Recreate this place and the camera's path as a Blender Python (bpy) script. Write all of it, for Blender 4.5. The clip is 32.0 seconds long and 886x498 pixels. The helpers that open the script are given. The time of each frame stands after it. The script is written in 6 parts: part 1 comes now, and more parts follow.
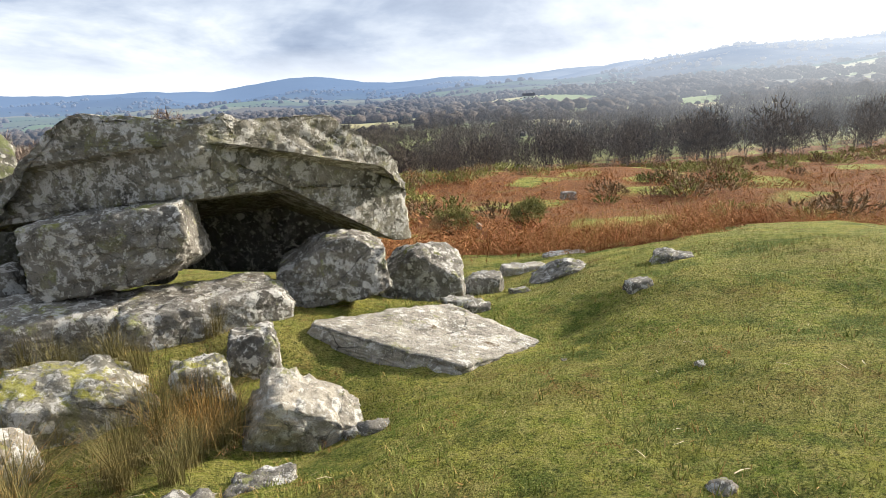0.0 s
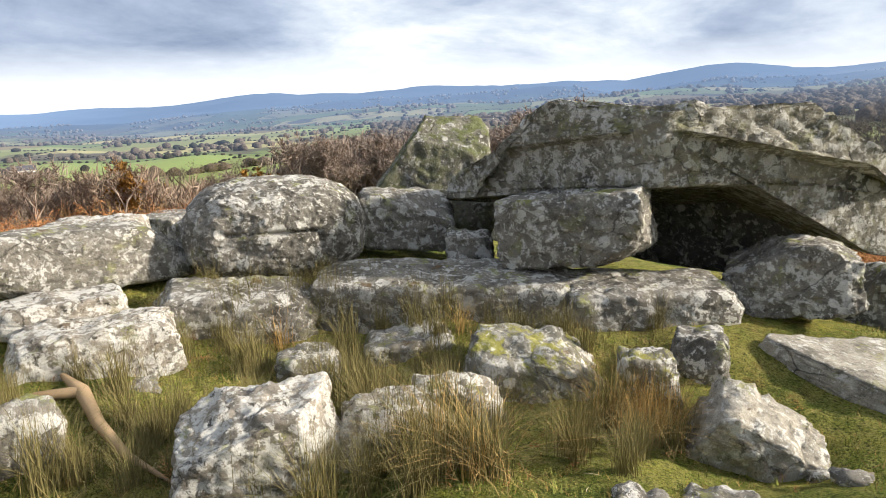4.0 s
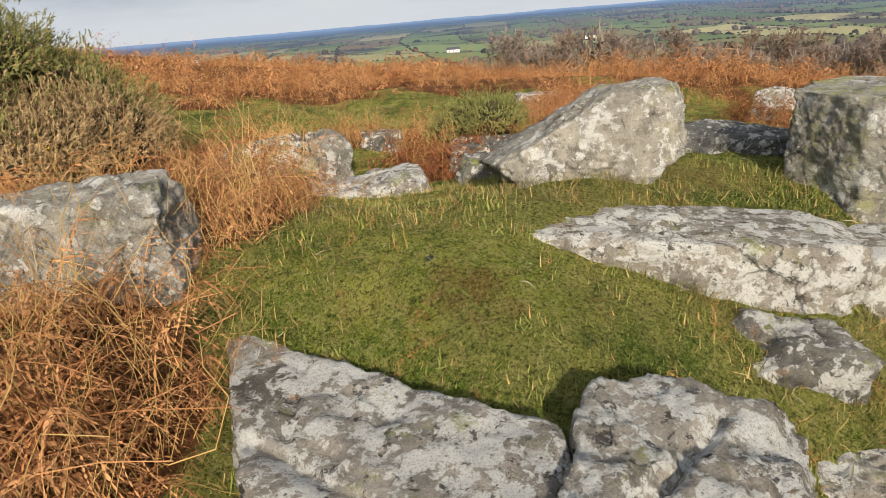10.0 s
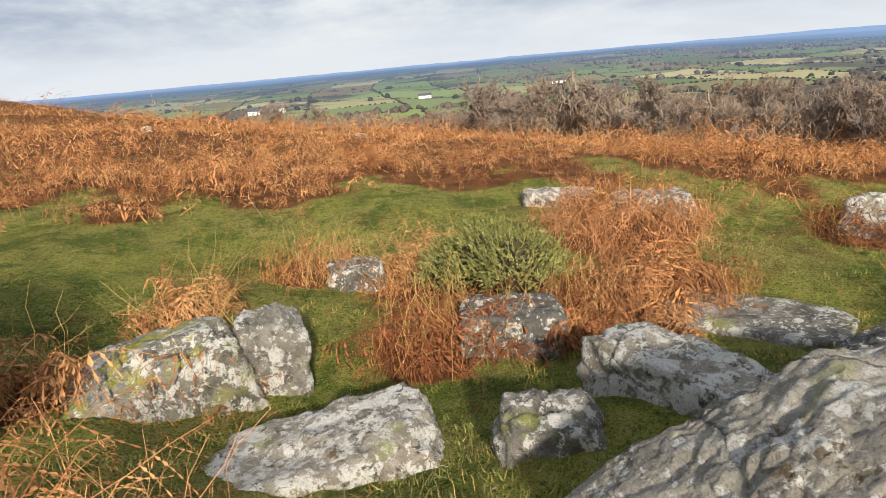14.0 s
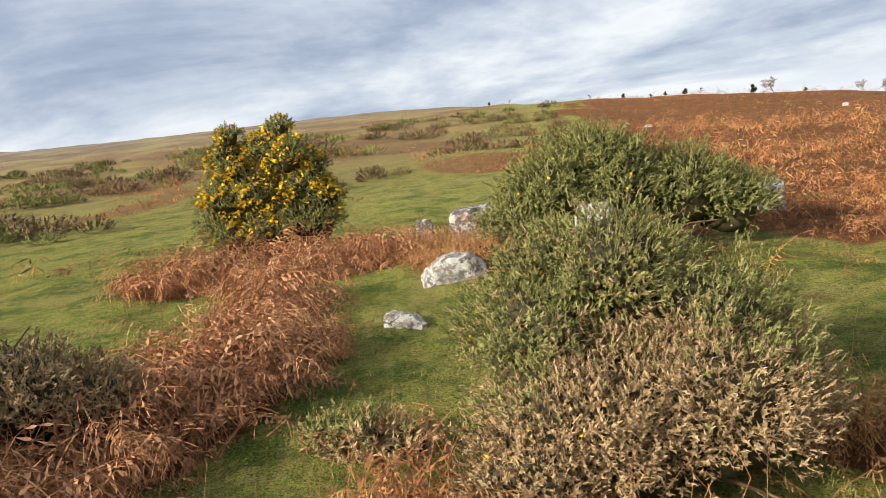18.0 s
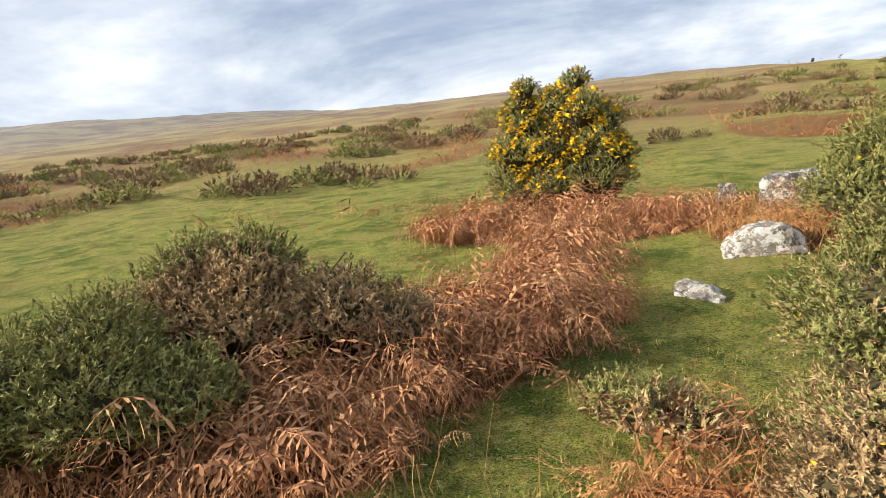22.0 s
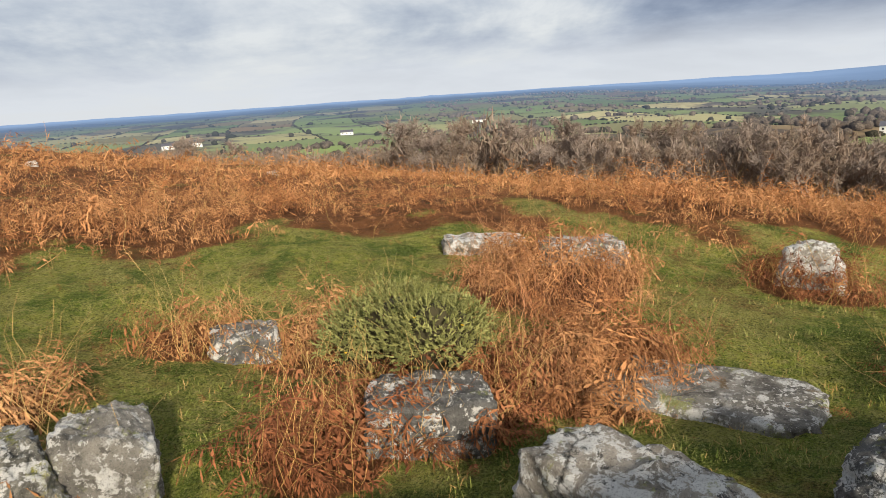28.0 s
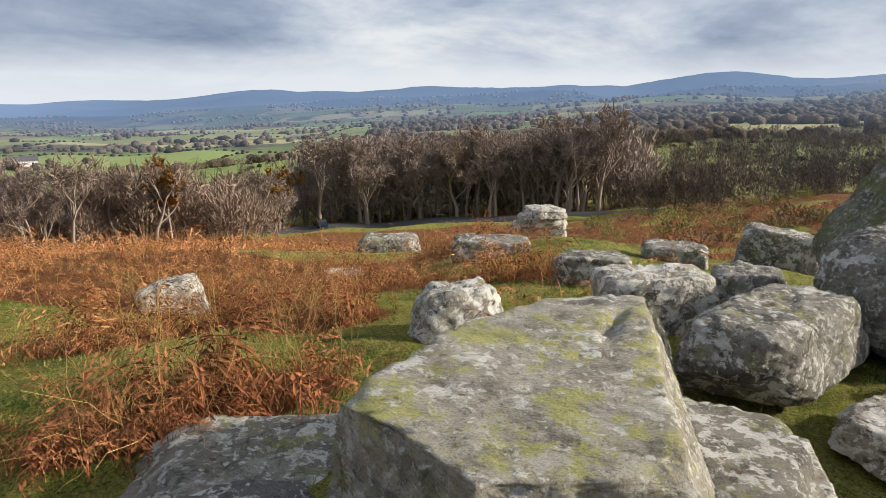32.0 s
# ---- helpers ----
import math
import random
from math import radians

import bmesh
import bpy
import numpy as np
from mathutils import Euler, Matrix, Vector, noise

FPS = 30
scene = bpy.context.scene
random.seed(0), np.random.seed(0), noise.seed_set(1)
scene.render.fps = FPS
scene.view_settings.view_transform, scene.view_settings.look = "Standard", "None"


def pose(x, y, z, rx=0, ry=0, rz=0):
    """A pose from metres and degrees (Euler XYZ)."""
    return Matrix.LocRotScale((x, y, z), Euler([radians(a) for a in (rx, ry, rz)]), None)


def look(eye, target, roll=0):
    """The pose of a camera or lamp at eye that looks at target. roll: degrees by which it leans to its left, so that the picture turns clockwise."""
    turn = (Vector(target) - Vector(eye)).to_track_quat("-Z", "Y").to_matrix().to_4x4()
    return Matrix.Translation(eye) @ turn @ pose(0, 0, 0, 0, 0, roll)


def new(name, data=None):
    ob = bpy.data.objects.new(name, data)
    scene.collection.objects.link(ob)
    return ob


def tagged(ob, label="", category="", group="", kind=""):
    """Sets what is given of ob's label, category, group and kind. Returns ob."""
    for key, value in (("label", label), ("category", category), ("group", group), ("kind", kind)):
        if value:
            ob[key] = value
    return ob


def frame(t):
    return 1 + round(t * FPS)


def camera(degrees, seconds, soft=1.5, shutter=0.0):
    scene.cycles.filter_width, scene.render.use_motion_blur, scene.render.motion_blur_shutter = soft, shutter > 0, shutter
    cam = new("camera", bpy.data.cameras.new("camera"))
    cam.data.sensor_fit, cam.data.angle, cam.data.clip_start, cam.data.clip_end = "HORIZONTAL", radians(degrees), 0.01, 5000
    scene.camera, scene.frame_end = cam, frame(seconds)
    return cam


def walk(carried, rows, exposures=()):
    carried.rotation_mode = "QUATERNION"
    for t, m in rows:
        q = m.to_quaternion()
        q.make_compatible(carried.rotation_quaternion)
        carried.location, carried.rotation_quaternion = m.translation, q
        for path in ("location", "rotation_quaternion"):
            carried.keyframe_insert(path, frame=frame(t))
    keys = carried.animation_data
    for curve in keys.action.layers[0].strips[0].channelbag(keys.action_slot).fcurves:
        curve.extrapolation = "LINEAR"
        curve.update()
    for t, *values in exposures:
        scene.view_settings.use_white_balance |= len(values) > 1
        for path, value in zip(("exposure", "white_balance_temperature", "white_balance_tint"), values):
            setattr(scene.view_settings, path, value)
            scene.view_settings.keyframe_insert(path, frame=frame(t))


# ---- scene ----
cam = camera(68.8, 32.0, soft=0.8)
PATH = [
    (0, (0.0, 0.0, 1.45), (0.0, 1.951, 1.01), -1.6),
    (0.5, (-0.014, -0.01, 1.451), (-0.147, 1.935, 1.005), -1.9),
    (1, (-0.05, -0.029, 1.456), (-0.382, 1.888, 0.992), -2.5),
    (1.5, (-0.14, -0.018, 1.455), (-0.572, 1.882, 1.004), -2.8),
    (2, (-0.226, 0.005, 1.451), (-0.713, 1.89, 0.994), -2.8),
    (2.5, (-0.32, -0.012, 1.453), (-0.914, 1.848, 1.021), -2.5),
    (3, (-0.381, -0.026, 1.451), (-1.139, 1.774, 1.02), -2.2),
    (3.5, (-0.423, 0.0, 1.453), (-1.325, 1.736, 1.038), -1.7),
    (4, (-0.522, 0.031, 1.45), (-1.624, 1.639, 1.007), -1.4),
    (4.5, (-0.583, 0.035, 1.437), (-1.876, 1.487, 0.969), -1.8),
    (6.5, (-0.686, -0.096, 1.445), (-2.442, 0.69, 0.897), -2.1),
    (7, (-0.834, -0.188, 1.451), (-2.666, 0.401, 0.905), -2.9),
    (7.5, (-0.946, -0.253, 1.436), (-2.799, 0.167, 0.814), -2.0),
    (8, (-1.079, -0.308, 1.417), (-2.998, -0.225, 0.859), -1.9),
    (8.5, (-1.232, -0.355, 1.4), (-3.091, -0.664, 0.731), -3.0),
    (9, (-1.456, -0.535, 1.348), (-3.273, -0.982, 0.642), -2.6),
    (9.5, (-1.722, -0.779, 1.375), (-3.475, -1.387, 0.627), -3.6),
    (10, (-2.039, -1.02, 1.406), (-3.754, -1.794, 0.727), -4.8),
    (10.5, (-2.451, -1.24, 1.427), (-4.22, -1.915, 0.785), -4.5),
    (11, (-2.781, -1.401, 1.526), (-4.59, -1.938, 0.864), -3.5),
    (11.5, (-3.155, -1.522, 1.608), (-4.94, -2.15, 0.96), -5.4),
    (12, (-3.521, -1.746, 1.655), (-5.364, -2.257, 1.071), -5.8),
    (12.5, (-3.791, -1.904, 1.719), (-5.642, -2.289, 1.065), -4.3),
    (13, (-4.122, -1.983, 1.75), (-5.937, -2.536, 1.117), -4.9),
    (13.5, (-4.333, -2.066, 1.777), (-6.114, -2.691, 1.115), -5.8),
    (14, (-4.493, -2.252, 1.868), (-6.277, -2.959, 1.307), -5.1),
    (14.5, (-4.546, -2.367, 1.918), (-6.171, -3.437, 1.452), -5.2),
    (16.5, (-4.698, -2.581, 1.975), (-5.592, -4.336, 1.627), -6.1),
    (17, (-4.674, -2.555, 2.004), (-5.129, -4.481, 1.716), -6.5),
    (17.5, (-4.727, -2.35, 2.07), (-4.882, -4.326, 1.809), -7.9),
    (18, (-4.677, -2.273, 2.082), (-4.542, -4.255, 1.849), -8.8),
    (18.5, (-4.647, -2.375, 2.052), (-4.385, -4.342, 1.801), -8.5),
    (19, (-4.588, -2.426, 2.019), (-4.217, -4.38, 1.802), -6.2),
    (19.5, (-4.58, -2.414, 2.006), (-4.04, -4.322, 1.745), -5.1),
    (20, (-4.584, -2.441, 1.993), (-3.886, -4.296, 1.721), -7.1),
    (20.5, (-4.539, -2.514, 1.973), (-3.699, -4.311, 1.716), -7.5),
    (21, (-4.528, -2.514, 1.99), (-3.631, -4.283, 1.736), -7.0),
    (21.5, (-4.533, -2.449, 1.976), (-3.553, -4.177, 1.747), -7.0),
    (22, (-4.487, -2.507, 1.983), (-3.54, -4.254, 1.751), -6.5),
    (22.5, (-4.533, -2.509, 1.976), (-3.695, -4.311, 1.754), -5.9),
    (23, (-4.603, -2.542, 1.972), (-3.935, -4.414, 1.745), -5.4),
    (23.5, (-4.649, -2.584, 1.947), (-4.238, -4.524, 1.691), -4.5),
    (24, (-4.733, -2.564, 1.975), (-4.652, -4.545, 1.711), -4.6),
    (24.5, (-4.826, -2.559, 1.971), (-5.166, -4.507, 1.67), -3.4),
    (25, (-4.854, -2.63, 1.962), (-5.452, -4.511, 1.642), -3.9),
    (25.5, (-4.865, -2.68, 1.961), (-5.713, -4.459, 1.617), -4.1),
    (26, (-4.932, -2.709, 1.941), (-6.142, -4.25, 1.541), -3.5),
    (26.5, (-4.996, -2.693, 1.941), (-6.506, -3.938, 1.53), -2.3),
    (28.5, (-5.536, -2.356, 1.782), (-7.473, -2.507, 1.307), -3.8),
    (29, (-5.644, -2.303, 1.788), (-7.582, -2.066, 1.355), -3.4),
    (29.5, (-5.841, -2.281, 1.754), (-7.73, -1.764, 1.351), -4.5),
    (30, (-5.962, -2.165, 1.722), (-7.714, -1.323, 1.249), -3.4),
    (30.5, (-6.003, -2.035, 1.723), (-7.722, -1.096, 1.32), -1.0),
    (31, (-6.052, -1.963, 1.733), (-7.619, -0.788, 1.331), -0.8),
    (31.5, (-6.098, -1.928, 1.722), (-7.468, -0.53, 1.311), -1.8),
    (32, (-6.089, -1.857, 1.709), (-7.178, -0.238, 1.268), 0.1),
]
walk(cam, [(t, look(eye, target, roll)) for t, eye, target, roll in PATH],
     [(0.0, 0.82), (4.5, 0.78), (6.5, 0.34), (8.0, 0.06), (9.0, -0.04), (10.0, 0.08), (11.0, 0.16), (12.0, 0.20), (13.0, 0.34), (14.5, 0.34), (16.5, 0.14), (17.2, 0.24), (18.0, 0.52), (19.0, 0.60), (21.0, 0.74), (22.5, 0.74), (24.0, 0.62), (25.0, 0.40), (26.0, 0.08), (27.5, 0.13), (29.0, 0.30), (32.0, 0.32)])

# ---- world, sun ----
SUN_AZ, SUN_EL = 300.0, 24.0   # azimuth to the left of +y, elevation, degrees
sun_dir = Vector((-math.sin(radians(SUN_AZ)) * math.cos(radians(SUN_EL)), math.cos(radians(SUN_AZ)) * math.cos(radians(SUN_EL)), math.sin(radians(SUN_EL))))
sun = new("sun", bpy.data.lights.new("sun", "SUN"))
sun.data.energy, sun.data.angle, sun.data.color = 5.0, radians(3), (1.0, 0.91, 0.77)
sun.matrix_world = look((0, 0, 50), Vector((0, 0, 50)) - sun_dir)


class Nodes:
    """Short hand for node trees."""

    def __init__(self, tree):
        self.tree = tree
        tree.nodes.clear()

    def add(self, kind, inputs=(), **props):
        node = self.tree.nodes.new(kind)
        for key, value in props.items():
            setattr(node, key, value)
        for key, value in dict(inputs).items():
            self.put(node.inputs[key], value)
        return node

    def put(self, socket, value):
        if isinstance(value, bpy.types.NodeSocket):
            self.tree.links.new(value, socket)
        else:
            socket.default_value = value

    def noise(self, vector, scale, detail=4.0, rough=0.6, distortion=0.0):
        n = self.add("ShaderNodeTexNoise", {"Vector": vector, "Scale": scale, "Detail": detail, "Roughness": rough, "Distortion": distortion})
        return n.outputs["Fac"]

    def voronoi(self, vector, scale, feature="F1", out="Distance", rand=1.0):
        n = self.add("ShaderNodeTexVoronoi", {"Vector": vector, "Scale": scale, "Randomness": rand}, feature=feature)
        return n.outputs[out]

    def ramp(self, fac, *stops):
        n = self.add("ShaderNodeValToRGB", {"Fac": fac})
        els = n.color_ramp.elements
        while len(els) < len(stops):
            els.new(0.5)
        for el, (pos, col) in zip(els, stops):
            el.position = pos
            el.color = (*col, 1) if isinstance(col, tuple) else (col, col, col, 1)
        return n.outputs["Color"]

    def mix(self, fac, a, b, blend="MIX"):
        n = self.add("ShaderNodeMix", data_type="RGBA", blend_type=blend)
        for socket, value in ((n.inputs[0], fac), (n.inputs[6], a), (n.inputs[7], b)):
            if isinstance(value, tuple) and len(value) == 3:
                value = (*value, 1)
            self.put(socket, value)
        return n.outputs[2]

    def calc(self, op, a, b=0.0, clamp=False):
        n = self.add("ShaderNodeMath", operation=op, use_clamp=clamp)
        self.put(n.inputs[0], a)
        self.put(n.inputs[1], b)
        return n.outputs[0]

    def bump(self, height, strength, distance, normal=None):
        n = self.add("ShaderNodeBump", {"Height": height, "Strength": strength, "Distance": distance})
        if normal is not None:
            self.put(n.inputs["Normal"], normal)
        return n.outputs["Normal"]


world = bpy.data.worlds.new("sky")
scene.world = world
world.use_nodes = True
w = Nodes(world.node_tree)
sky = w.add("ShaderNodeTexSky", sky_type="NISHITA", sun_disc=False, sun_elevation=radians(SUN_EL), sun_rotation=radians(-SUN_AZ), air_density=1.0, dust_density=1.5)
way = w.add("ShaderNodeTexCoord").outputs["Generated"]
sep = w.add("ShaderNodeSeparateXYZ", {"Vector": way})
up = w.calc("MAXIMUM", sep.outputs["Z"], 0.0)
# cloud layers lie flat overhead, so that they run together towards the horizon
flat = w.calc("ADD", up, 0.22)
px, py = w.calc("DIVIDE", sep.outputs["X"], flat), w.calc("DIVIDE", sep.outputs["Y"], flat)
deck = w.add("ShaderNodeCombineXYZ", {"X": px, "Y": py, "Z": 0.0}).outputs[0]
thick = w.noise(deck, 0.55, 9.0, 0.58, 0.5)
fine = w.noise(deck, 1.7, 5.0, 0.6, 0.2)
body = w.calc("ADD", w.calc("MULTIPLY", thick, 0.75), w.calc("MULTIPLY", fine, 0.25))
shade = w.ramp(body, (0.38, (1.02, 1.05, 1.08)), (0.455, (0.68, 0.75, 0.85)), (0.53, (0.43, 0.51, 0.65)), (0.62, (0.25, 0.32, 0.46)))
glow_way = w.add("ShaderNodeVectorMath", {0: way, 1: tuple(sun_dir)}, operation="DOT_PRODUCT").outputs["Value"]
glow = w.calc("POWER", w.calc("MAXIMUM", glow_way, 0.0), 4.0)
lit = w.mix(w.calc("MULTIPLY", glow, 0.85), shade, (1.5, 1.48, 1.44))
low = w.ramp(up, (0.0, 1.0), (0.035, 0.9), (0.085, 0.0))
lit = w.mix(w.calc("MULTIPLY", low, 0.8), lit, (1.02, 1.06, 1.10))
cover = w.calc("MULTIPLY", w.ramp(body, (0.30, 0.78), (0.5, 1.0)), 1.0)
sky_part = w.mix(1.0, sky.outputs["Color"], (0.10, 0.10, 0.10), "MULTIPLY")
cloudy = w.mix(cover, sky_part, lit)
below = w.calc("LESS_THAN", sep.outputs["Z"], -0.02)
total = w.mix(below, cloudy, (0.10, 0.11, 0.09))
back = w.add("ShaderNodeBackground", {"Color": total, "Strength": 0.69})
w.add("ShaderNodeOutputWorld", {"Surface": back.outputs[0]})


# ---- materials ----
def material(name, rough=0.9, spec=0.2):
    m = bpy.data.materials.new(name)
    m.use_nodes = True
    n = Nodes(m.node_tree)
    b = n.add("ShaderNodeBsdfPrincipled", {"Roughness": rough, "Specular IOR Level": spec})
    n.add("ShaderNodeOutputMaterial", {"Surface": b.outputs[0]})
    pos = n.add("ShaderNodeNewGeometry").outputs["Position"]
    return m, n, b, pos


def granite(name, base, dark, lichen, pale, moss, moss_colour=(0.16, 0.17, 0.03)):
    """Weathered granite. lichen, moss: how much of it they cover; pale: the lichen's brightness."""
    m, n, b, pos = material(name, 0.88, 0.25)
    big = n.noise(pos, 1.3, 6, 0.65)
    mid = n.noise(pos, 6.0, 8, 0.72)
    fine = n.noise(pos, 42.0, 6, 0.8)
    grain = n.noise(pos, 130.0, 3, 0.75)
    warp = n.add("ShaderNodeVectorMath", {0: pos, 1: n.mix(0.10, (0, 0, 0), n.add("ShaderNodeTexNoise", {"Vector": pos, "Scale": 8.0, "Detail": 7.0, "Roughness": 0.72}).outputs["Color"])}, operation="ADD").outputs[0]
    col = n.mix(n.ramp(big, (0.36, 0.0), (0.60, 1.0)), dark, base)
    col = n.mix(n.ramp(mid, (0.42, 0.0), (0.60, 0.8)), col, tuple(c * 1.4 for c in base))
    # dark weather stains running into one another
    col = n.mix(n.ramp(n.noise(warp, 2.4, 9, 0.75), (0.53, 0.0), (0.62, 0.75)), col, tuple(c * 0.5 for c in dark))
    # grey-white crusts of lichen with ragged edges, small flecks and single round growths
    where = n.ramp(n.noise(pos, 1.9, 6, 0.66), (0.60 - lichen * 0.24, 0.25), (0.66 - lichen * 0.24, 1.0))
    crust = n.ramp(n.noise(warp, 7.0, 9, 0.70), (0.60 - 0.10 * lichen, 0.0), (0.615 - 0.10 * lichen, 0.95))
    flecks = n.ramp(n.noise(warp, 20.0, 6, 0.64), (0.625 - 0.07 * lichen, 0.0), (0.64 - 0.07 * lichen, 0.85))
    sized = n.add("ShaderNodeTexVoronoi", {"Vector": warp, "Scale": 5.5, "Randomness": 1.0})
    chance = n.add("ShaderNodeSeparateColor", {"Color": sized.outputs["Color"]}).outputs[0]
    spots = n.ramp(n.calc("ADD", sized.outputs["Distance"], n.calc("MULTIPLY", chance, 0.75)), (0.20 + 0.22 * lichen, 0.95), (0.225 + 0.22 * lichen, 0.0))
    cover = n.calc("MAXIMUM", n.calc("MULTIPLY", crust, where), n.calc("MAXIMUM", flecks, spots))
    cover = n.calc("MULTIPLY", cover, n.ramp(fine, (0.34, 0.3), (0.42, 1.0)))
    white = n.mix(n.noise(pos, 18.0, 7, 0.75), (pale * 0.76, pale * 0.73, pale * 0.66), (pale, pale * 0.97, pale * 0.905))
    col = n.mix(cover, col, white)
    # black crusts and pits
    pits = n.ramp(n.noise(warp, 15.0, 8, 0.75), (0.575, 0.0), (0.60, max(0.25, 0.95 * lichen)))
    col = n.mix(pits, col, (0.04, 0.037, 0.032))
    # hairline joints, open only here and there
    seam = n.ramp(n.voronoi(warp, 1.5, "DISTANCE_TO_EDGE"), (0.0, 1.0), (0.014, 0.0))
    seam = n.calc("MULTIPLY", seam, n.ramp(n.noise(pos, 1.7, 4), (0.52, 0.0), (0.60, 0.9)))
    col = n.mix(seam, col, (0.028, 0.025, 0.02))
    # yellow-green growth and brown cushions on faces that look up
    facing = n.add("ShaderNodeSeparateXYZ", {"Vector": n.add("ShaderNodeNewGeometry").outputs["Normal"]}).outputs["Z"]
    green = n.calc("MULTIPLY", n.ramp(n.noise(pos, 4.0, 9, 0.78), (0.65 - 0.28 * moss, 0.0), (0.69 - 0.25 * moss, 1.0)), n.ramp(facing, (0.0, 0.35), (0.6, 1.0)))
    green = n.calc("MULTIPLY", green, min(1.0, moss * 2.2))
    col = n.mix(n.calc("MULTIPLY", green, 0.9), col, n.mix(n.noise(pos, 30.0, 4), moss_colour, tuple(c * 1.9 for c in moss_colour)))
    cushion = n.calc("MULTIPLY", n.ramp(n.noise(warp, 3.3, 6, 0.7), (0.63, 0.0), (0.655, 0.9)), n.ramp(facing, (0.5, 0.0), (0.8, 1.0)))
    col = n.mix(cushion, col, n.mix(fine, (0.05, 0.035, 0.018), (0.20, 0.13, 0.06)))
    col = n.mix(n.ramp(grain, (0.38, 0.5), (0.45, 0.0)), col, (0.05, 0.048, 0.043))
    col = n.mix(n.ramp(grain, (0.60, 0.0), (0.70, 0.3)), col, (0.66, 0.64, 0.58))
    n.put(b.inputs["Base Color"], col)
    relief = n.bump(n.noise(pos, 11.0, 8, 0.66), 1.0, 0.03)
    relief = n.bump(fine, 1.0, 0.008, relief)
    relief = n.bump(n.calc("MAXIMUM", seam, pits), -0.8, 0.012, relief)
    relief = n.bump(n.calc("MAXIMUM", cover, cushion), 0.4, 0.006, relief)
    n.put(b.inputs["Normal"], relief)
    return m


GRANITE = granite("granite", (0.185, 0.168, 0.142), (0.080, 0.073, 0.062), 0.68, 0.62, 0.32)
GRANITE_WHITE = granite("granite_white_lichen", (0.285, 0.25, 0.205), (0.15, 0.132, 0.108), 0.96, 0.68, 0.28)
GRANITE_MOSSY = granite("granite_mossy", (0.20, 0.184, 0.148), (0.088, 0.082, 0.066), 0.76, 0.66, 0.5, (0.19, 0.18, 0.03))
GRANITE_PLAIN = granite("granite_plain", (0.33, 0.298, 0.246), (0.20, 0.18, 0.15), 0.55, 0.68, 0.3, (0.18, 0.18, 0.055))
GRANITE_GREEN = granite("granite_green_film", (0.21, 0.193, 0.155), (0.092, 0.086, 0.068), 0.76, 0.60, 0.42, (0.15, 0.15, 0.055))
GRANITE_YELLOW = granite("granite_yellow_lichen", (0.30, 0.273, 0.222), (0.175, 0.16, 0.13), 0.58, 0.64, 0.5, (0.22, 0.21, 0.07))
GRANITE_DARK_MOSS = granite("granite_dark_moss", (0.15, 0.14, 0.107), (0.066, 0.063, 0.049), 0.5, 0.5, 0.62, (0.075, 0.085, 0.026))
GRANITE_DARK = granite("granite_dark", (0.12, 0.114, 0.104), (0.056, 0.053, 0.048), 0.6, 0.66, 0.25)


def leafy(name, a, b_, c, rough=0.85, sheen=0.0):
    """Small plant pieces: colour drifts from piece to piece and from place to place."""
    m, n, b, pos = material(name, rough, 0.15)
    island = n.add("ShaderNodeNewGeometry").outputs["Random Per Island"]
    tone = n.add("ShaderNodeAttribute", attribute_name="tone", attribute_type="GEOMETRY").outputs["Fac"]
    col = n.mix(n.calc("ADD", n.calc("MULTIPLY", island, 0.3), n.calc("MULTIPLY", tone, 0.7)), a, b_)
    col = n.mix(n.ramp(n.noise(pos, 0.9, 3), (0.4, 0.0), (0.65, 0.8)), col, n.mix(tone, tuple(k * 0.6 for k in c), tuple(min(1.0, k * 1.5) for k in c)))
    n.put(b.inputs["Base Color"], col)
    return m


BRACKEN = leafy("dead_bracken", (0.17, 0.06, 0.021), (0.68, 0.36, 0.155), (0.30, 0.115, 0.042))
BRACKEN_DARK = leafy("dark_bracken", (0.19, 0.078, 0.034), (0.72, 0.40, 0.20), (0.36, 0.155, 0.072))
BRACKEN_RED = leafy("red_brown_bracken", (0.10, 0.034, 0.014), (0.47, 0.20, 0.085), (0.19, 0.064, 0.026))
STRAW = leafy("straw", (0.46, 0.30, 0.10), (0.58, 0.42, 0.18), (0.36, 0.20, 0.06))
STALK = leafy("pale_stalk", (0.50, 0.42, 0.28), (0.66, 0.58, 0.42), (0.45, 0.36, 0.2))
GORSE = leafy("gorse_green", (0.09, 0.10, 0.024), (0.38, 0.365, 0.13), (0.21, 0.20, 0.065))
GORSE_DEAD = leafy("gorse_dead", (0.22, 0.14, 0.065), (0.58, 0.42, 0.225), (0.34, 0.23, 0.11))
FLOWER = leafy("gorse_flower", (0.85, 0.50, 0.01), (0.93, 0.64, 0.03), (0.8, 0.46, 0.01))
RUSH = leafy("rush_grass", (0.10, 0.095, 0.03), (0.29, 0.235, 0.105), (0.16, 0.13, 0.045))
BLADE = leafy("turf_blade", (0.06, 0.105, 0.01), (0.40, 0.38, 0.12), (0.18, 0.195, 0.035))
TWIG = leafy("bare_twig", (0.17, 0.135, 0.11), (0.36, 0.29, 0.235), (0.25, 0.195, 0.16))
TWIG_PALE = leafy("pale_twig", (0.15, 0.105, 0.078), (0.35, 0.275, 0.205), (0.22, 0.158, 0.117))
BUSH_SHADE = leafy("bush_shade", (0.045, 0.04, 0.02), (0.09, 0.075, 0.035), (0.05, 0.04, 0.02))
HEATHER = leafy("heather", (0.15, 0.105, 0.055), (0.29, 0.21, 0.115), (0.20, 0.12, 0.06))
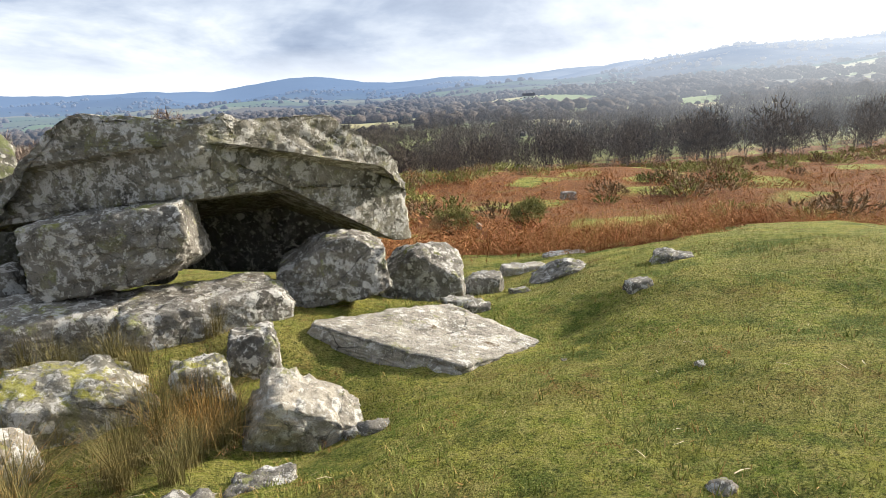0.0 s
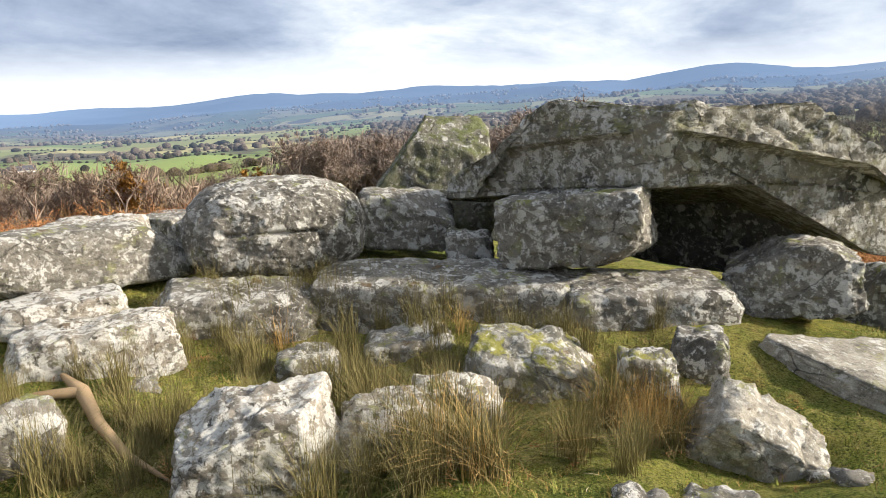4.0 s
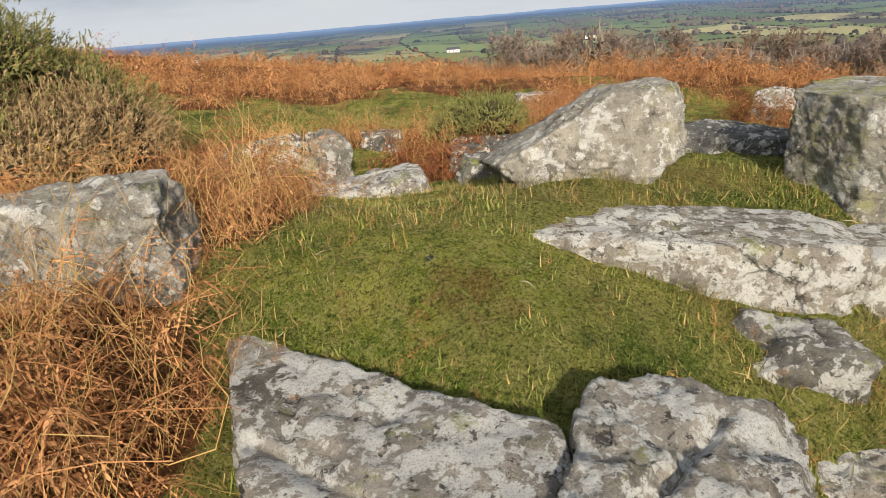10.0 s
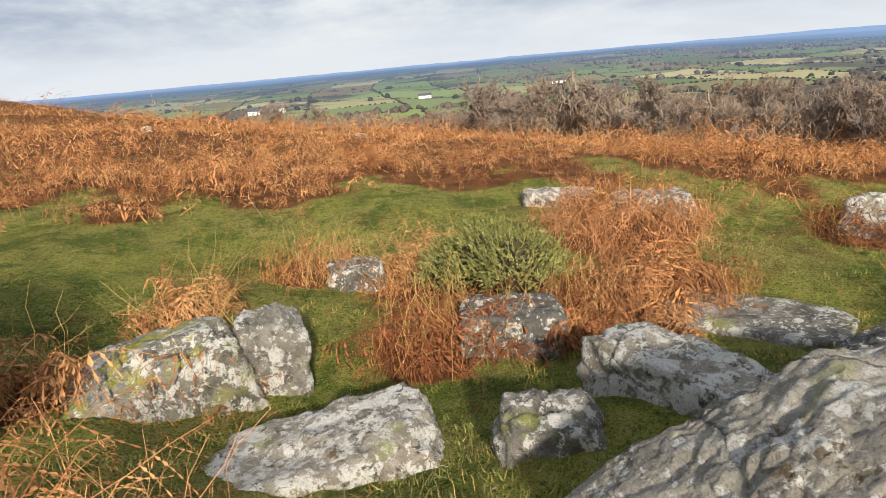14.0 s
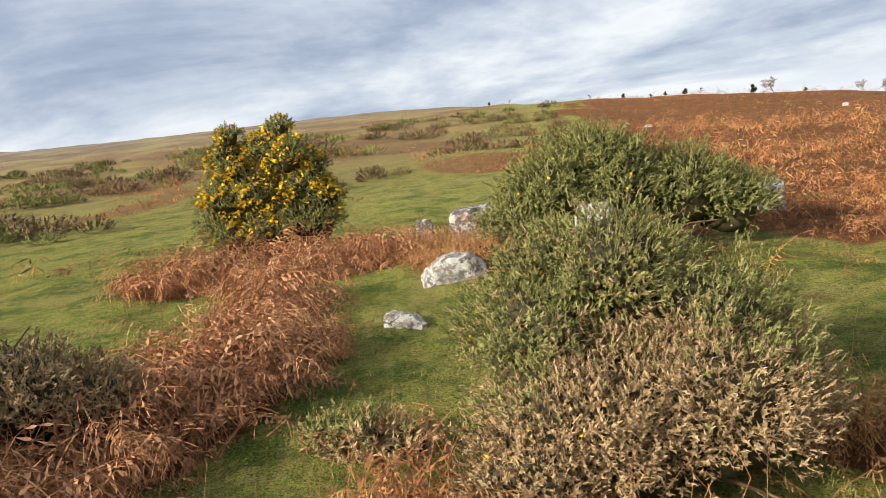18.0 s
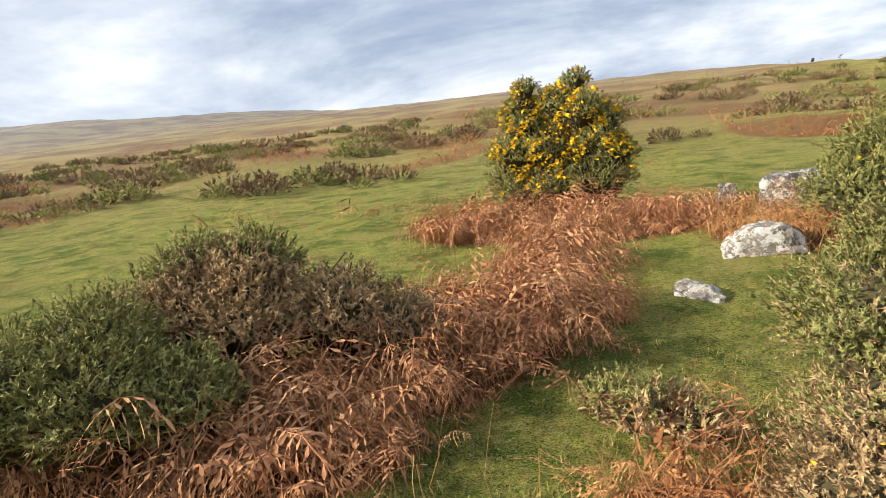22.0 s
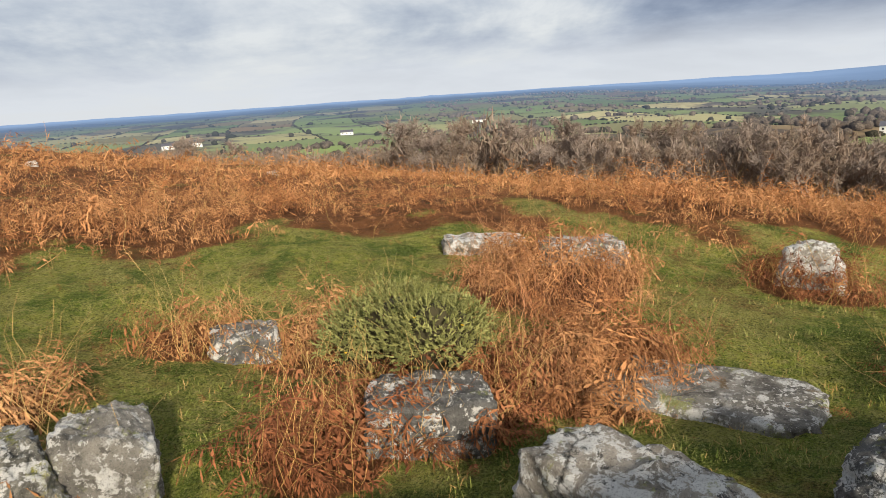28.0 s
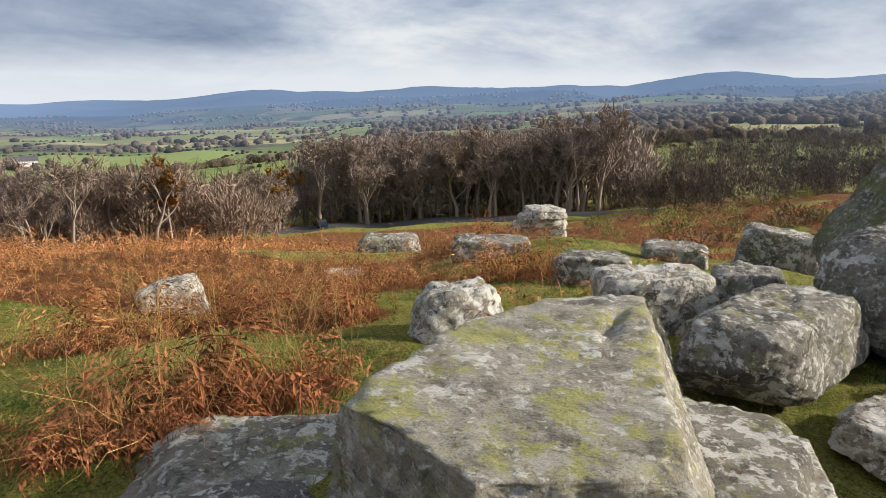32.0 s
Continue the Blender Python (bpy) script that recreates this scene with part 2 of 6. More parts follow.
RUSSET = leafy("russet_leaf", (0.20, 0.10, 0.02), (0.32, 0.17, 0.04), (0.16, 0.09, 0.03))
EVERGREEN = leafy("evergreen_leaf", (0.018, 0.03, 0.014), (0.045, 0.06, 0.02), (0.03, 0.045, 0.02))
DRIFTWOOD = leafy("weathered_branch", (0.30, 0.20, 0.115), (0.46, 0.33, 0.20), (0.24, 0.15, 0.08))
WOOD = leafy("old_wood", (0.14, 0.085, 0.045), (0.26, 0.165, 0.09), (0.10, 0.06, 0.035))

ground_m, n, b, pos = material("turf_and_heath", 0.95, 0.1)
zone = n.add("ShaderNodeAttribute", attribute_name="bracken", attribute_type="GEOMETRY").outputs["Fac"]
field = n.add("ShaderNodeAttribute", attribute_name="farmland", attribute_type="GEOMETRY").outputs["Fac"]
moor = n.add("ShaderNodeAttribute", attribute_name="moor", attribute_type="GEOMETRY").outputs["Fac"]
big, mid, small, grain = n.noise(pos, 0.75, 6, 0.7), n.noise(pos, 2.3, 8, 0.7), n.noise(pos, 14, 8, 0.75), n.noise(pos, 60, 6, 0.85)
turf = n.mix(n.ramp(mid, (0.38, 0.0), (0.62, 1.0)), (0.125, 0.185, 0.02), (0.38, 0.36, 0.07))
turf = n.mix(n.ramp(big, (0.46, 0.0), (0.60, 0.75)), turf, (0.31, 0.265, 0.078))
turf = n.mix(n.ramp(small, (0.46, 0.0), (0.62, 0.85)), turf, (0.40, 0.35, 0.12))
turf = n.mix(n.ramp(n.noise(pos, 1.4, 8, 0.75), (0.55, 0.0), (0.64, 0.8)), turf, (0.20, 0.115, 0.04))
turf = n.mix(n.ramp(n.noise(pos, 1.1, 7, 0.72), (0.50, 0.0), (0.60, 0.8)), turf, (0.07, 0.12, 0.015))
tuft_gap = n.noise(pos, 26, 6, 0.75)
# dark flecks at the noise's low spots, painted as shade between tufts and blades
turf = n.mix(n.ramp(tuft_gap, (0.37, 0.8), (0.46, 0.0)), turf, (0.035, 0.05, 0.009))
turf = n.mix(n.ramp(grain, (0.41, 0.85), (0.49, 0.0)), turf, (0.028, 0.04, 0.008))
turf = n.mix(n.ramp(grain, (0.54, 0.0), (0.63, 0.7)), turf, (0.48, 0.47, 0.15))
heath = n.mix(n.ramp(mid, (0.35, 0.0), (0.65, 1.0)), (0.13, 0.055, 0.022), (0.28, 0.12, 0.045))
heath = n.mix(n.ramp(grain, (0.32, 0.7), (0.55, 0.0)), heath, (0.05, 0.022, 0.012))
heath = n.mix(n.ramp(small, (0.56, 0.0), (0.74, 0.5)), heath, (0.40, 0.22, 0.08))
heath = n.mix(n.ramp(n.noise(pos, 0.45, 7, 0.72), (0.55, 0.0), (0.66, 0.8)), heath, n.mix(small, (0.09, 0.105, 0.025), (0.24, 0.20, 0.07)))
edge = n.ramp(n.calc("ADD", zone, n.calc("MULTIPLY", n.calc("SUBTRACT", small, 0.5), 0.7)), (0.40, 0.0), (0.58, 1.0))
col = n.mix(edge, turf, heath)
straw = n.mix(mid, (0.38, 0.28, 0.12), (0.24, 0.185, 0.07))
col = n.mix(n.calc("MULTIPLY", moor, 0.9), col, n.mix(n.ramp(n.noise(pos, 0.06, 5), (0.42, 0.0), (0.6, 1.0)), straw, (0.19, 0.105, 0.055)))
# hedged fields on the far lowland: the same rows of plots as the hedges stand on


def plots(n, pos):
    """The colour of crops, plot by plot."""
    xyz = n.add("ShaderNodeSeparateXYZ", {"Vector": pos})
    x, y = xyz.outputs["X"], xyz.outputs["Y"]
    u = n.calc("ADD", n.calc("ADD", n.calc("MULTIPLY", x, PLOT_C), n.calc("MULTIPLY", y, PLOT_S)), n.calc("MULTIPLY", n.calc("SINE", n.calc("DIVIDE", y, 310.0)), 45.0))
    v = n.calc("ADD", n.calc("SUBTRACT", n.calc("MULTIPLY", y, PLOT_C), n.calc("MULTIPLY", x, PLOT_S)), n.calc("MULTIPLY", n.calc("SINE", n.calc("DIVIDE", x, 270.0)), 35.0))
    row = n.calc("FLOOR", n.calc("DIVIDE", v, PLOT_H))
    column = n.calc("FLOOR", n.calc("ADD", n.calc("DIVIDE", u, PLOT_W), n.calc("MULTIPLY", row, 0.37)))
    cell = n.add("ShaderNodeCombineXYZ", {"X": row, "Y": column, "Z": 0.0}).outputs[0]
    hue = n.add("ShaderNodeTexWhiteNoise", {"Vector": cell}).outputs["Value"]
    crop = n.ramp(hue, (0.0, (0.14, 0.19, 0.06)), (0.2, (0.25, 0.32, 0.10)), (0.42, (0.18, 0.22, 0.075)), (0.55, (0.54, 0.46, 0.22)), (0.68, (0.22, 0.26, 0.09)), (0.84, (0.26, 0.17, 0.09)), (1.0, (0.22, 0.28, 0.09)))
    crop = n.mix(n.ramp(n.noise(pos, 0.03, 6, 0.7), (0.4, 0.0), (0.7, 0.35)), crop, (0.20, 0.17, 0.08))
    return n.mix(n.ramp(n.noise(pos, 0.0042, 5, 0.65), (0.54, 0.0), (0.59, 0.9)), crop, n.mix(n.noise(pos, 0.05, 5, 0.75), (0.05, 0.040, 0.03), (0.13, 0.098, 0.075)))


PLOT_W, PLOT_H, PLOT_C, PLOT_S = 190.0, 120.0, math.cos(radians(25)), math.sin(radians(25))
HAZE_BLUE = (0.15, 0.215, 0.33)


def haze_glow(n, pos):
    """The glow painted on far land as haze: blue, and whiter on the sun's side."""
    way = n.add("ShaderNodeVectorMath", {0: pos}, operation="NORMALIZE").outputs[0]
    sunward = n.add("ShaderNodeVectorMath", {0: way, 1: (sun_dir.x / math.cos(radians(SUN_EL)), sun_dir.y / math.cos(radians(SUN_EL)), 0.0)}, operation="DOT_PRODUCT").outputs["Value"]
    return n.mix(n.ramp(sunward, (0.42, 0.0), (0.95, 1.0)), (*HAZE_BLUE, 1), (0.60, 0.63, 0.66, 1))


crop = plots(n, pos)
col = n.mix(field, col, crop)
# haze painted on the farther ground: bluer base colour plus a glow
haze_paint = n.add("ShaderNodeAttribute", attribute_name="haze_paint", attribute_type="GEOMETRY").outputs["Fac"]
n.put(b.inputs["Base Color"], n.mix(n.calc("MULTIPLY", haze_paint, 1.0, True), col, (0.05, 0.07, 0.10)))
n.put(b.inputs["Emission Color"], haze_glow(n, pos))
n.put(b.inputs["Emission Strength"], n.calc("MULTIPLY", haze_paint, 0.9))
rel = n.bump(tuft_gap, 1.0, 0.04, n.bump(small, 0.9, 0.07))
n.put(b.inputs["Normal"], n.bump(grain, 0.9, 0.02, rel))
GROUND = ground_m

# far land: its haze is painted on, as a bluer base colour plus a glow
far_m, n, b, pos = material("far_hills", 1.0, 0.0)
blue = n.add("ShaderNodeAttribute", attribute_name="haze_paint", attribute_type="GEOMETRY").outputs["Fac"]
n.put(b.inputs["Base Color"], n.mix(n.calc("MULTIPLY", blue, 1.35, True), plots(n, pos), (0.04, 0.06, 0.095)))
n.put(b.inputs["Emission Color"], n.mix(n.ramp(n.noise(pos, 0.003, 5), (0.35, 0.0), (0.65, 0.35)), haze_glow(n, pos), (0.11, 0.17, 0.28)))
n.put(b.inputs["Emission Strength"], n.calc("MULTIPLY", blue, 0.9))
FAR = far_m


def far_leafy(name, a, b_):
    """Woods and hedges, with distance haze painted into their colour as a glow."""
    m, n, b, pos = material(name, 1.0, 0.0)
    haze_paint = n.add("ShaderNodeAttribute", attribute_name="haze_paint", attribute_type="GEOMETRY").outputs["Fac"]
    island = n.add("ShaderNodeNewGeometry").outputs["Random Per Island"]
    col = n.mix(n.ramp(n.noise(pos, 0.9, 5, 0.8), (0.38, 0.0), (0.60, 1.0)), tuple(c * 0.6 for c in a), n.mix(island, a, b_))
    n.put(b.inputs["Base Color"], n.mix(haze_paint, col, (0.05, 0.07, 0.10)))
    n.put(b.inputs["Emission Color"], haze_glow(n, pos))
    n.put(b.inputs["Emission Strength"], n.calc("MULTIPLY", haze_paint, 0.9))
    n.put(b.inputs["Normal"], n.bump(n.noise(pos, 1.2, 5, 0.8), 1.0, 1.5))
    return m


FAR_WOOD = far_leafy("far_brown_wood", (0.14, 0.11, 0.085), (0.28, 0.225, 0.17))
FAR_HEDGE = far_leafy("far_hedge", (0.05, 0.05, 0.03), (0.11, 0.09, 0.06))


# ---- ground shape ----
CX, CY = -4.5, -2.2
RADII = np.array([0, 6, 12, 25, 60, 130, 300, 700, 1500, 3000, 4600.0])
PROFILES = {}


def profile(azimuth, *heights):
    """Heights of the land outward from the middle of the place, along one azimuth (degrees to the left of +y)."""
    PROFILES[azimuth] = heights


profile(0, -0.45, -1.0, -3.0, -5.0, -14, -16, -8, 20, 110, 200)
profile(30, -0.2, -0.7, -3.6, -9.0, -21, -30, -30, -15, 60, 110)
profile(60, 0.0, -0.55, -2.9, -9.0, -23, -36, -44, -50, -20, 45)
profile(90, 0.05, -0.1, -2.0, -8.0, -20, -34, -46, -45, -36, -28)
profile(120, 0.05, 0.05, -0.5, -3.6, -14, -32, -45, -42, -34, -27)
profile(150, 0.25, 0.45, 0.8, 1.8, 4, -14, -36, -40, -32, -25)
profile(180, 0.35, 0.7, 1.7, 4.7, 13.5, 26, 20, 0, 0, 0)
profile(210, 0.4, 0.9, 2.0, 5.5, 13.5, 34, 60, 40, 40, 40)
profile(240, 0.35, 0.7, 1.6, 4.5, 11, 30, 82, 100, 100, 100)
profile(270, 0.2, 0.3, 0.6, 2.0, 6, 18, 50, 100, 100, 100)
profile(300, 0.0, -0.1, -0.8, -1.5, 0, 5, 25, 80, 120, 150)
profile(330, -0.4, -0.6, -2.7, -4.2, -8, -8, 8, 60, 150, 200)
MOUNDS = []
# far hills: azimuth, range, half width in degrees, half depth, height
HILLS = [(11, 3300, 4.5, 700, 48), (4, 3000, 3, 600, 14), (20, 3500, 4, 600, 14), (33, 3900, 7, 700, 34), (27, 3200, 4, 400, 12), (47, 4100, 6, 500, 22), (62, 4200, 7, 400, 16), (-10, 2600, 5, 500, -26), (-23, 2600, 7, 700, 34), (-36, 2400, 6, 600, 30), (38, 1900, 9, 260, 14), (55, 2300, 9, 260, 12), (70, 2600, 8, 260, 10), (18, 1700, 6, 260, 10), (-4, 1500, 6, 240, 12)]
TABLE = np.array([(0.4, *PROFILES[a]) for a in range(0, 360, 30)])


def mound(*m):
    """A low rise, or a dip: x, y, radius, height."""
    MOUNDS.append(m)


mound(0, 0, 2.5, -0.06)
mound(1.2, 2.6, 2, 0.11)
mound(0.8, 5.4, 1.3, -0.26)
mound(1.8, 6, 0.8, 0.08)
mound(-0.6, 4.2, 1, -0.11)
mound(-1, 4, 0.6, -0.19)
mound(-1.1, 3.2, 1, -0.10)
mound(-2.6, 3.9, 0.8, -0.15)
mound(-3.7, 3.8, 0.8, -0.12)
mound(-2.5, 4.6, 0.5, 0.20)
mound(-3.4, 4.3, 0.5, 0.19)
mound(-1.6, 5.1, 0.5, 0.05)
mound(-3.5, 2.3, 1.2, -0.22)
mound(-2.8, 1.2, 1.2, -0.19)
mound(-3.5, 0.2, 0.9, -0.22)
mound(-4.2, 0.9, 0.9, -0.34)
mound(-4.2, -0.35, 0.7, -0.35)
mound(-3.4, -1.7, 0.9, -0.19)
mound(-2.2, -1.2, 1, -0.16)
mound(-3.6, -2.6, 0.75, -0.24)
mound(-2.9, -2.3, 0.6, -0.08)
mound(-1.2, -0.4, 1.4, -0.06)
mound(-4.6, -2.8, 1, 0.08)
mound(-5.2, -1.1, 0.6, -0.16)
mound(-6.2, -1.8, 0.9, 0.12)
mound(-5.3, 0.5, 0.7, -0.33)
mound(-5.7, 0.1, 0.5, -0.28)
mound(-5.85, 1.2, 0.6, -0.37)
mound(-6.9, 0.5, 0.9, 0.06)
mound(-7.7, -0.9, 0.9, 0.11)
mound(-6.6, -3, 0.9, -0.08)
mound(-7.1, -4, 1, -0.22)
mound(-7.4, -5.3, 1.1, -0.21)
mound(-8.9, -3.5, 1.3, -0.30)
mound(-9.6, -1.6, 1.5, -0.30)
mound(-8.3, 0.1, 1.1, -0.05)
mound(-10.1, -5.5, 1.5, -0.32)
mound(-13.2, -3.6, 2, -0.21)
mound(-12.6, -0.3, 1.8, -0.27)
mound(-4.5, -11.5, 2, 0.24)
mound(-1.5, -7, 2, 0.05)
mound(-2, -15, 3, 0.05)
mound(5, 7.5, 3, 0.38)
mound(4, 14, 4, -0.14)
mound(-2.2, 6.3, 1.4, 0.26)
mound(-4.6, 4.9, 1.1, 0.21)
mound(-5.8, 5.6, 1.5, 0.33)
mound(-6.6, 3, 1.1, 0.10)
mound(-8.4, 5, 2, 0.07)
mound(-11.3, 9, 2.5, 0.33)
mound(-13.6, 3, 2.5, -0.51)
mound(-13.6, 6.2, 2.5, -0.61)
mound(-4.3, 2.6, 0.9, -0.10)
mound(0.3, 8.2, 1.5, -0.39)
mound(6, 12, 3, 0.49)
mound(-43, 44, 26, -1.7)
mound(-20, 17.5, 6, -0.5)
mound(-31, 30, 10, -0.5)


def smooth_noise(x, y, size, seed):
    """Soft waves, about -1 to 1, of one size in metres."""
    rng = np.random.default_rng(seed)
    out = np.zeros_like(x)
    for _ in range(7):
        a, ph, k = rng.uniform(0, 6.283), rng.uniform(0, 6.283), rng.uniform(0.7, 1.5) * 6.283 / size
        out += np.sin((x * math.cos(a) + y * math.sin(a)) * k + ph)
    return out / 3.2


def land(x, y):
    """The broad lie of the land."""
    dx, dy = x - CX, y - CY
    r = np.hypot(dx, dy)
    az = (np.degrees(np.arctan2(-dx, dy)) % 360) / 30
    i = np.floor(az).astype(int)
    f = az - i
    lr = np.log(RADII + 4)
    u = np.clip(np.interp(np.log(r + 4), lr, np.arange(len(RADII))), 0, len(RADII) - 1.001)
    k = u.astype(int)
    g = u - k
    rows = [(i + n) % 12 for n in (-1, 0, 1, 2)]

    def at(kk):
        p = [TABLE[row, np.clip(kk, 0, len(RADII) - 1)] for row in rows]
        return p[1] + 0.5 * f * (p[2] - p[0] + f * (2 * p[0] - 5 * p[1] + 4 * p[2] - p[3] + f * (3 * (p[1] - p[2]) + p[3] - p[0])))

    q = [at(k + n) for n in (-1, 0, 1, 2)]
    lin = q[1] + g * (q[2] - q[1])
    cub = q[1] + 0.5 * g * (q[2] - q[0] + g * (2 * q[0] - 5 * q[1] + 4 * q[2] - q[3] + g * (3 * (q[1] - q[2]) + q[3] - q[0])))
    return 0.5 * lin + 0.5 * cub


# how far the far ridges lie above or below the table of profiles, by azimuth
RIDGE_AZ = np.array([-30, -16, -10, -4, 0, 4, 8, 11, 14.6, 18.5, 23.5, 29, 38, 43, 48, 53, 60, 67, 75, 82, 94, 106, 120])
RIDGE_DZ = np.array([0, 3, -32, -40, -36, -48, -44, -36, -40, -66, -26, -40, -33, -18, -10, -28, -50, -38, -30, -10, 12, 10, 0.0])


def height(x, y):
    """The ground's height at (x, y); takes numbers or arrays."""
    x, y = np.asarray(x, float), np.asarray(y, float)
    z = land(x, y)
    for mx, my, mr, mh in MOUNDS:
        z = z + mh * np.exp(-((x - mx) ** 2 + (y - my) ** 2) / mr**2)
    r = np.hypot(x - CX, y - CY)
    z = z + 0.012 * smooth_noise(x, y, 0.34, 4) * np.clip((14 - r) / 4, 0, 1) + 0.02 * smooth_noise(x, y, 0.9, 5) + 0.03 * smooth_noise(x, y, 2.6, 6)
    z = z + 0.25 * smooth_noise(x, y, 17, 7) * np.clip((r - 14) / 25, 0, 1) + 2.2 * smooth_noise(x, y, 160, 8) * np.clip((r - 160) / 300, 0, 1)
    az = np.degrees(np.arctan2(CX - x, y - CY)) % 360
    z = z + np.interp((az + 60) % 360 - 60, RIDGE_AZ, RIDGE_DZ) * np.clip((r - 1300) / 1600, 0, 1)
    lowland = np.clip((az - 55) / 20, 0, 1) * np.clip((160 - az) / 20, 0, 1)
    for h_az, h_r, wide, deep, tall in HILLS:
        off = (az - h_az + 180) % 360 - 180
        z = z + tall * np.exp(-((off / wide) ** 2) - ((r - h_r) / deep) ** 2)
    return z + (18 - 16 * lowland) * smooth_noise(x, y, 900, 9) * np.clip((r - 800) / 1500, 0, 1)


def ellipse(x, y, cx, cy, rx, ry, turn=0.0):
    """1 in the middle of an ellipse, 0.5 on its rim, falling off outside."""
    c, s = math.cos(radians(turn)), math.sin(radians(turn))
    u, v = (x - cx) * c + (y - cy) * s, -(x - cx) * s + (y - cy) * c
    return 1 / (1 + ((u / rx) ** 2 + (v / ry) ** 2) ** 2)


# patches of bracken close by: x, y, half length, half width, turn
THICKETS = [
    (-4.8, -3.5, 0.5, 0.35, 0), (-3.35, -3.1, 0.6, 0.42, 40), (-5.35, -4.15, 0.55, 0.45, 0), (-8.75, -4.05, 0.6, 0.45, 0), (-9.35, -3.45, 0.7, 0.5, 0), (-9.9, -2.5, 0.75, 0.6, 0),
    (-12.0, -3.0, 1.2, 0.9, 0), (-12.5, -0.35, 0.7, 0.6, 0), (-11.7, 1.2, 0.8, 0.6, 30), (-9.25, 0.3, 0.95, 0.36, 62), (-10.5, 2.3, 0.8, 0.5, 30), (-12.2, 4.6, 1.6, 0.8, 0),
    (-2.0, -7.5, 1.9, 0.85, 78), (-0.9, -5.3, 1.6, 0.8, 5), (-1.3, -12.6, 1.9, 0.8, 0), (-4.6, -12.0, 1.0, 1.4, 0), (-7.7, 2.0, 0.4, 0.35, 0), (-9.8, 5.1, 0.9, 0.45, 20), (-12.1, 8.2, 1.2, 0.5, 20),
    (-2.75, -2.8, 0.55, 0.34, 20), (-3.9, -4.1, 0.7, 0.45, 0), (-2.2, -3.3, 0.7, 0.5, 0), (-4.1, -5.2, 0.35, 0.45, 0), (-10.1, -6.0, 0.5, 0.4, 0), (-10.4, -4.8, 0.7, 0.6, 0), (1.8, 12.2, 1.4, 0.8, 20), (4.2, 13.5, 1.6, 0.9, 10), (3.6, 9.9, 0.9, 0.4, 20), (5.6, 12.0, 1.5, 0.55, 15), (2.4, 10.0, 0.7, 0.4, 0), (-0.6, 13.5, 1.0, 0.5, 0), (8.5, 13.2, 2.2, 0.6, 10), (3.5, 16.5, 2.2, 0.7, 20), (-1.5, 16.0, 1.5, 0.7, 0), (-3.0, -12.9, 0.9, 0.5, 0), (0.4, -12.4, 0.8, 0.5, 0), (-1.9, -10.2, 0.7, 0.6, 0), (-8.35, -6.05, 0.4, 0.22, 20), (-7.6, -5.1, 0.3, 0.2, 0), (-6.7, -5.9, 0.4, 0.25, 0),
]
# grassy clearings in the wide bracken
LAWNS = [
    (-8.7, -6.0, 2.3, 1.15, 0), (-11.4, -5.7, 1.4, 0.6, 0), (-9.8, -1.2, 1.9, 1.3, 0), (-13.0, 1.6, 1.6, 0.9, 20), (-11.2, 6.4, 3.0, 1.6, 0), (-8.5, 9.5, 3.5, 2.5, 0),
    (-15.5, 9.5, 3.5, 1.6, 30), (2.5, -10, 6.0, 4.5, 20), (4, -22, 9.0, 8.0, 0), (-1.0, -30, 5, 9, 0), (0, 2, 7, 7.5, 0), (5, 6, 6, 5, 0),
]


def bracken_cover(x, y):
    """How thickly bracken stands at (x, y), 0 to 1."""
    dx, dy = x - CX, y - CY
    r, az = np.hypot(dx, dy), np.degrees(np.arctan2(-dx, dy)) % 360
    rough = smooth_noise(x, y, 5, 21) * 0.35 + smooth_noise(x, y, 1.7, 22) * 0.3
    west = np.clip((r - 9 + 3 * rough) / 2.5, 0, 1) * np.clip((az - 22) / 10, 0, 1) * np.clip((176 - az + 5 * rough) / 10, 0, 1)
    north = np.clip((np.hypot(x, y) - 9.5 - 0.35 * np.clip(x, 0, 9) + 1.5 * rough) / 2.0, 0, 1) * ((az < 40) | (az > 310)) * np.clip(0.9 + 0.8 * smooth_noise(x, y, 9, 24) + 0.35 * smooth_noise(x, y, 3, 25), 0, 1)
    out = np.maximum(west, north)
    for cx, cy, rx, ry, turn in LAWNS:
        out = out * (1 - 1.0 * np.clip(1.6 * ellipse(x, y, cx, cy, rx, ry, turn) - 0.2, 0, 1))
    out = out * (1 - ((r > 107) & (r < 131) & (az > 14) & (az < 54)))
    south = np.clip(smooth_noise(x, y, 14, 23) * 1.3 - 0.35, 0, 1) * np.clip((r - 14) / 6, 0, 1) * ((az > 170) & (az < 250)) * 0.9
    out = np.maximum(out, south)
    for cx, cy, rx, ry, turn in THICKETS:
        out = np.maximum(out, np.clip(2.2 * ellipse(x, y, cx, cy, rx, ry, turn) - 0.6 + 0.25 * rough, 0, 1))
    return np.clip(out, 0, 1)


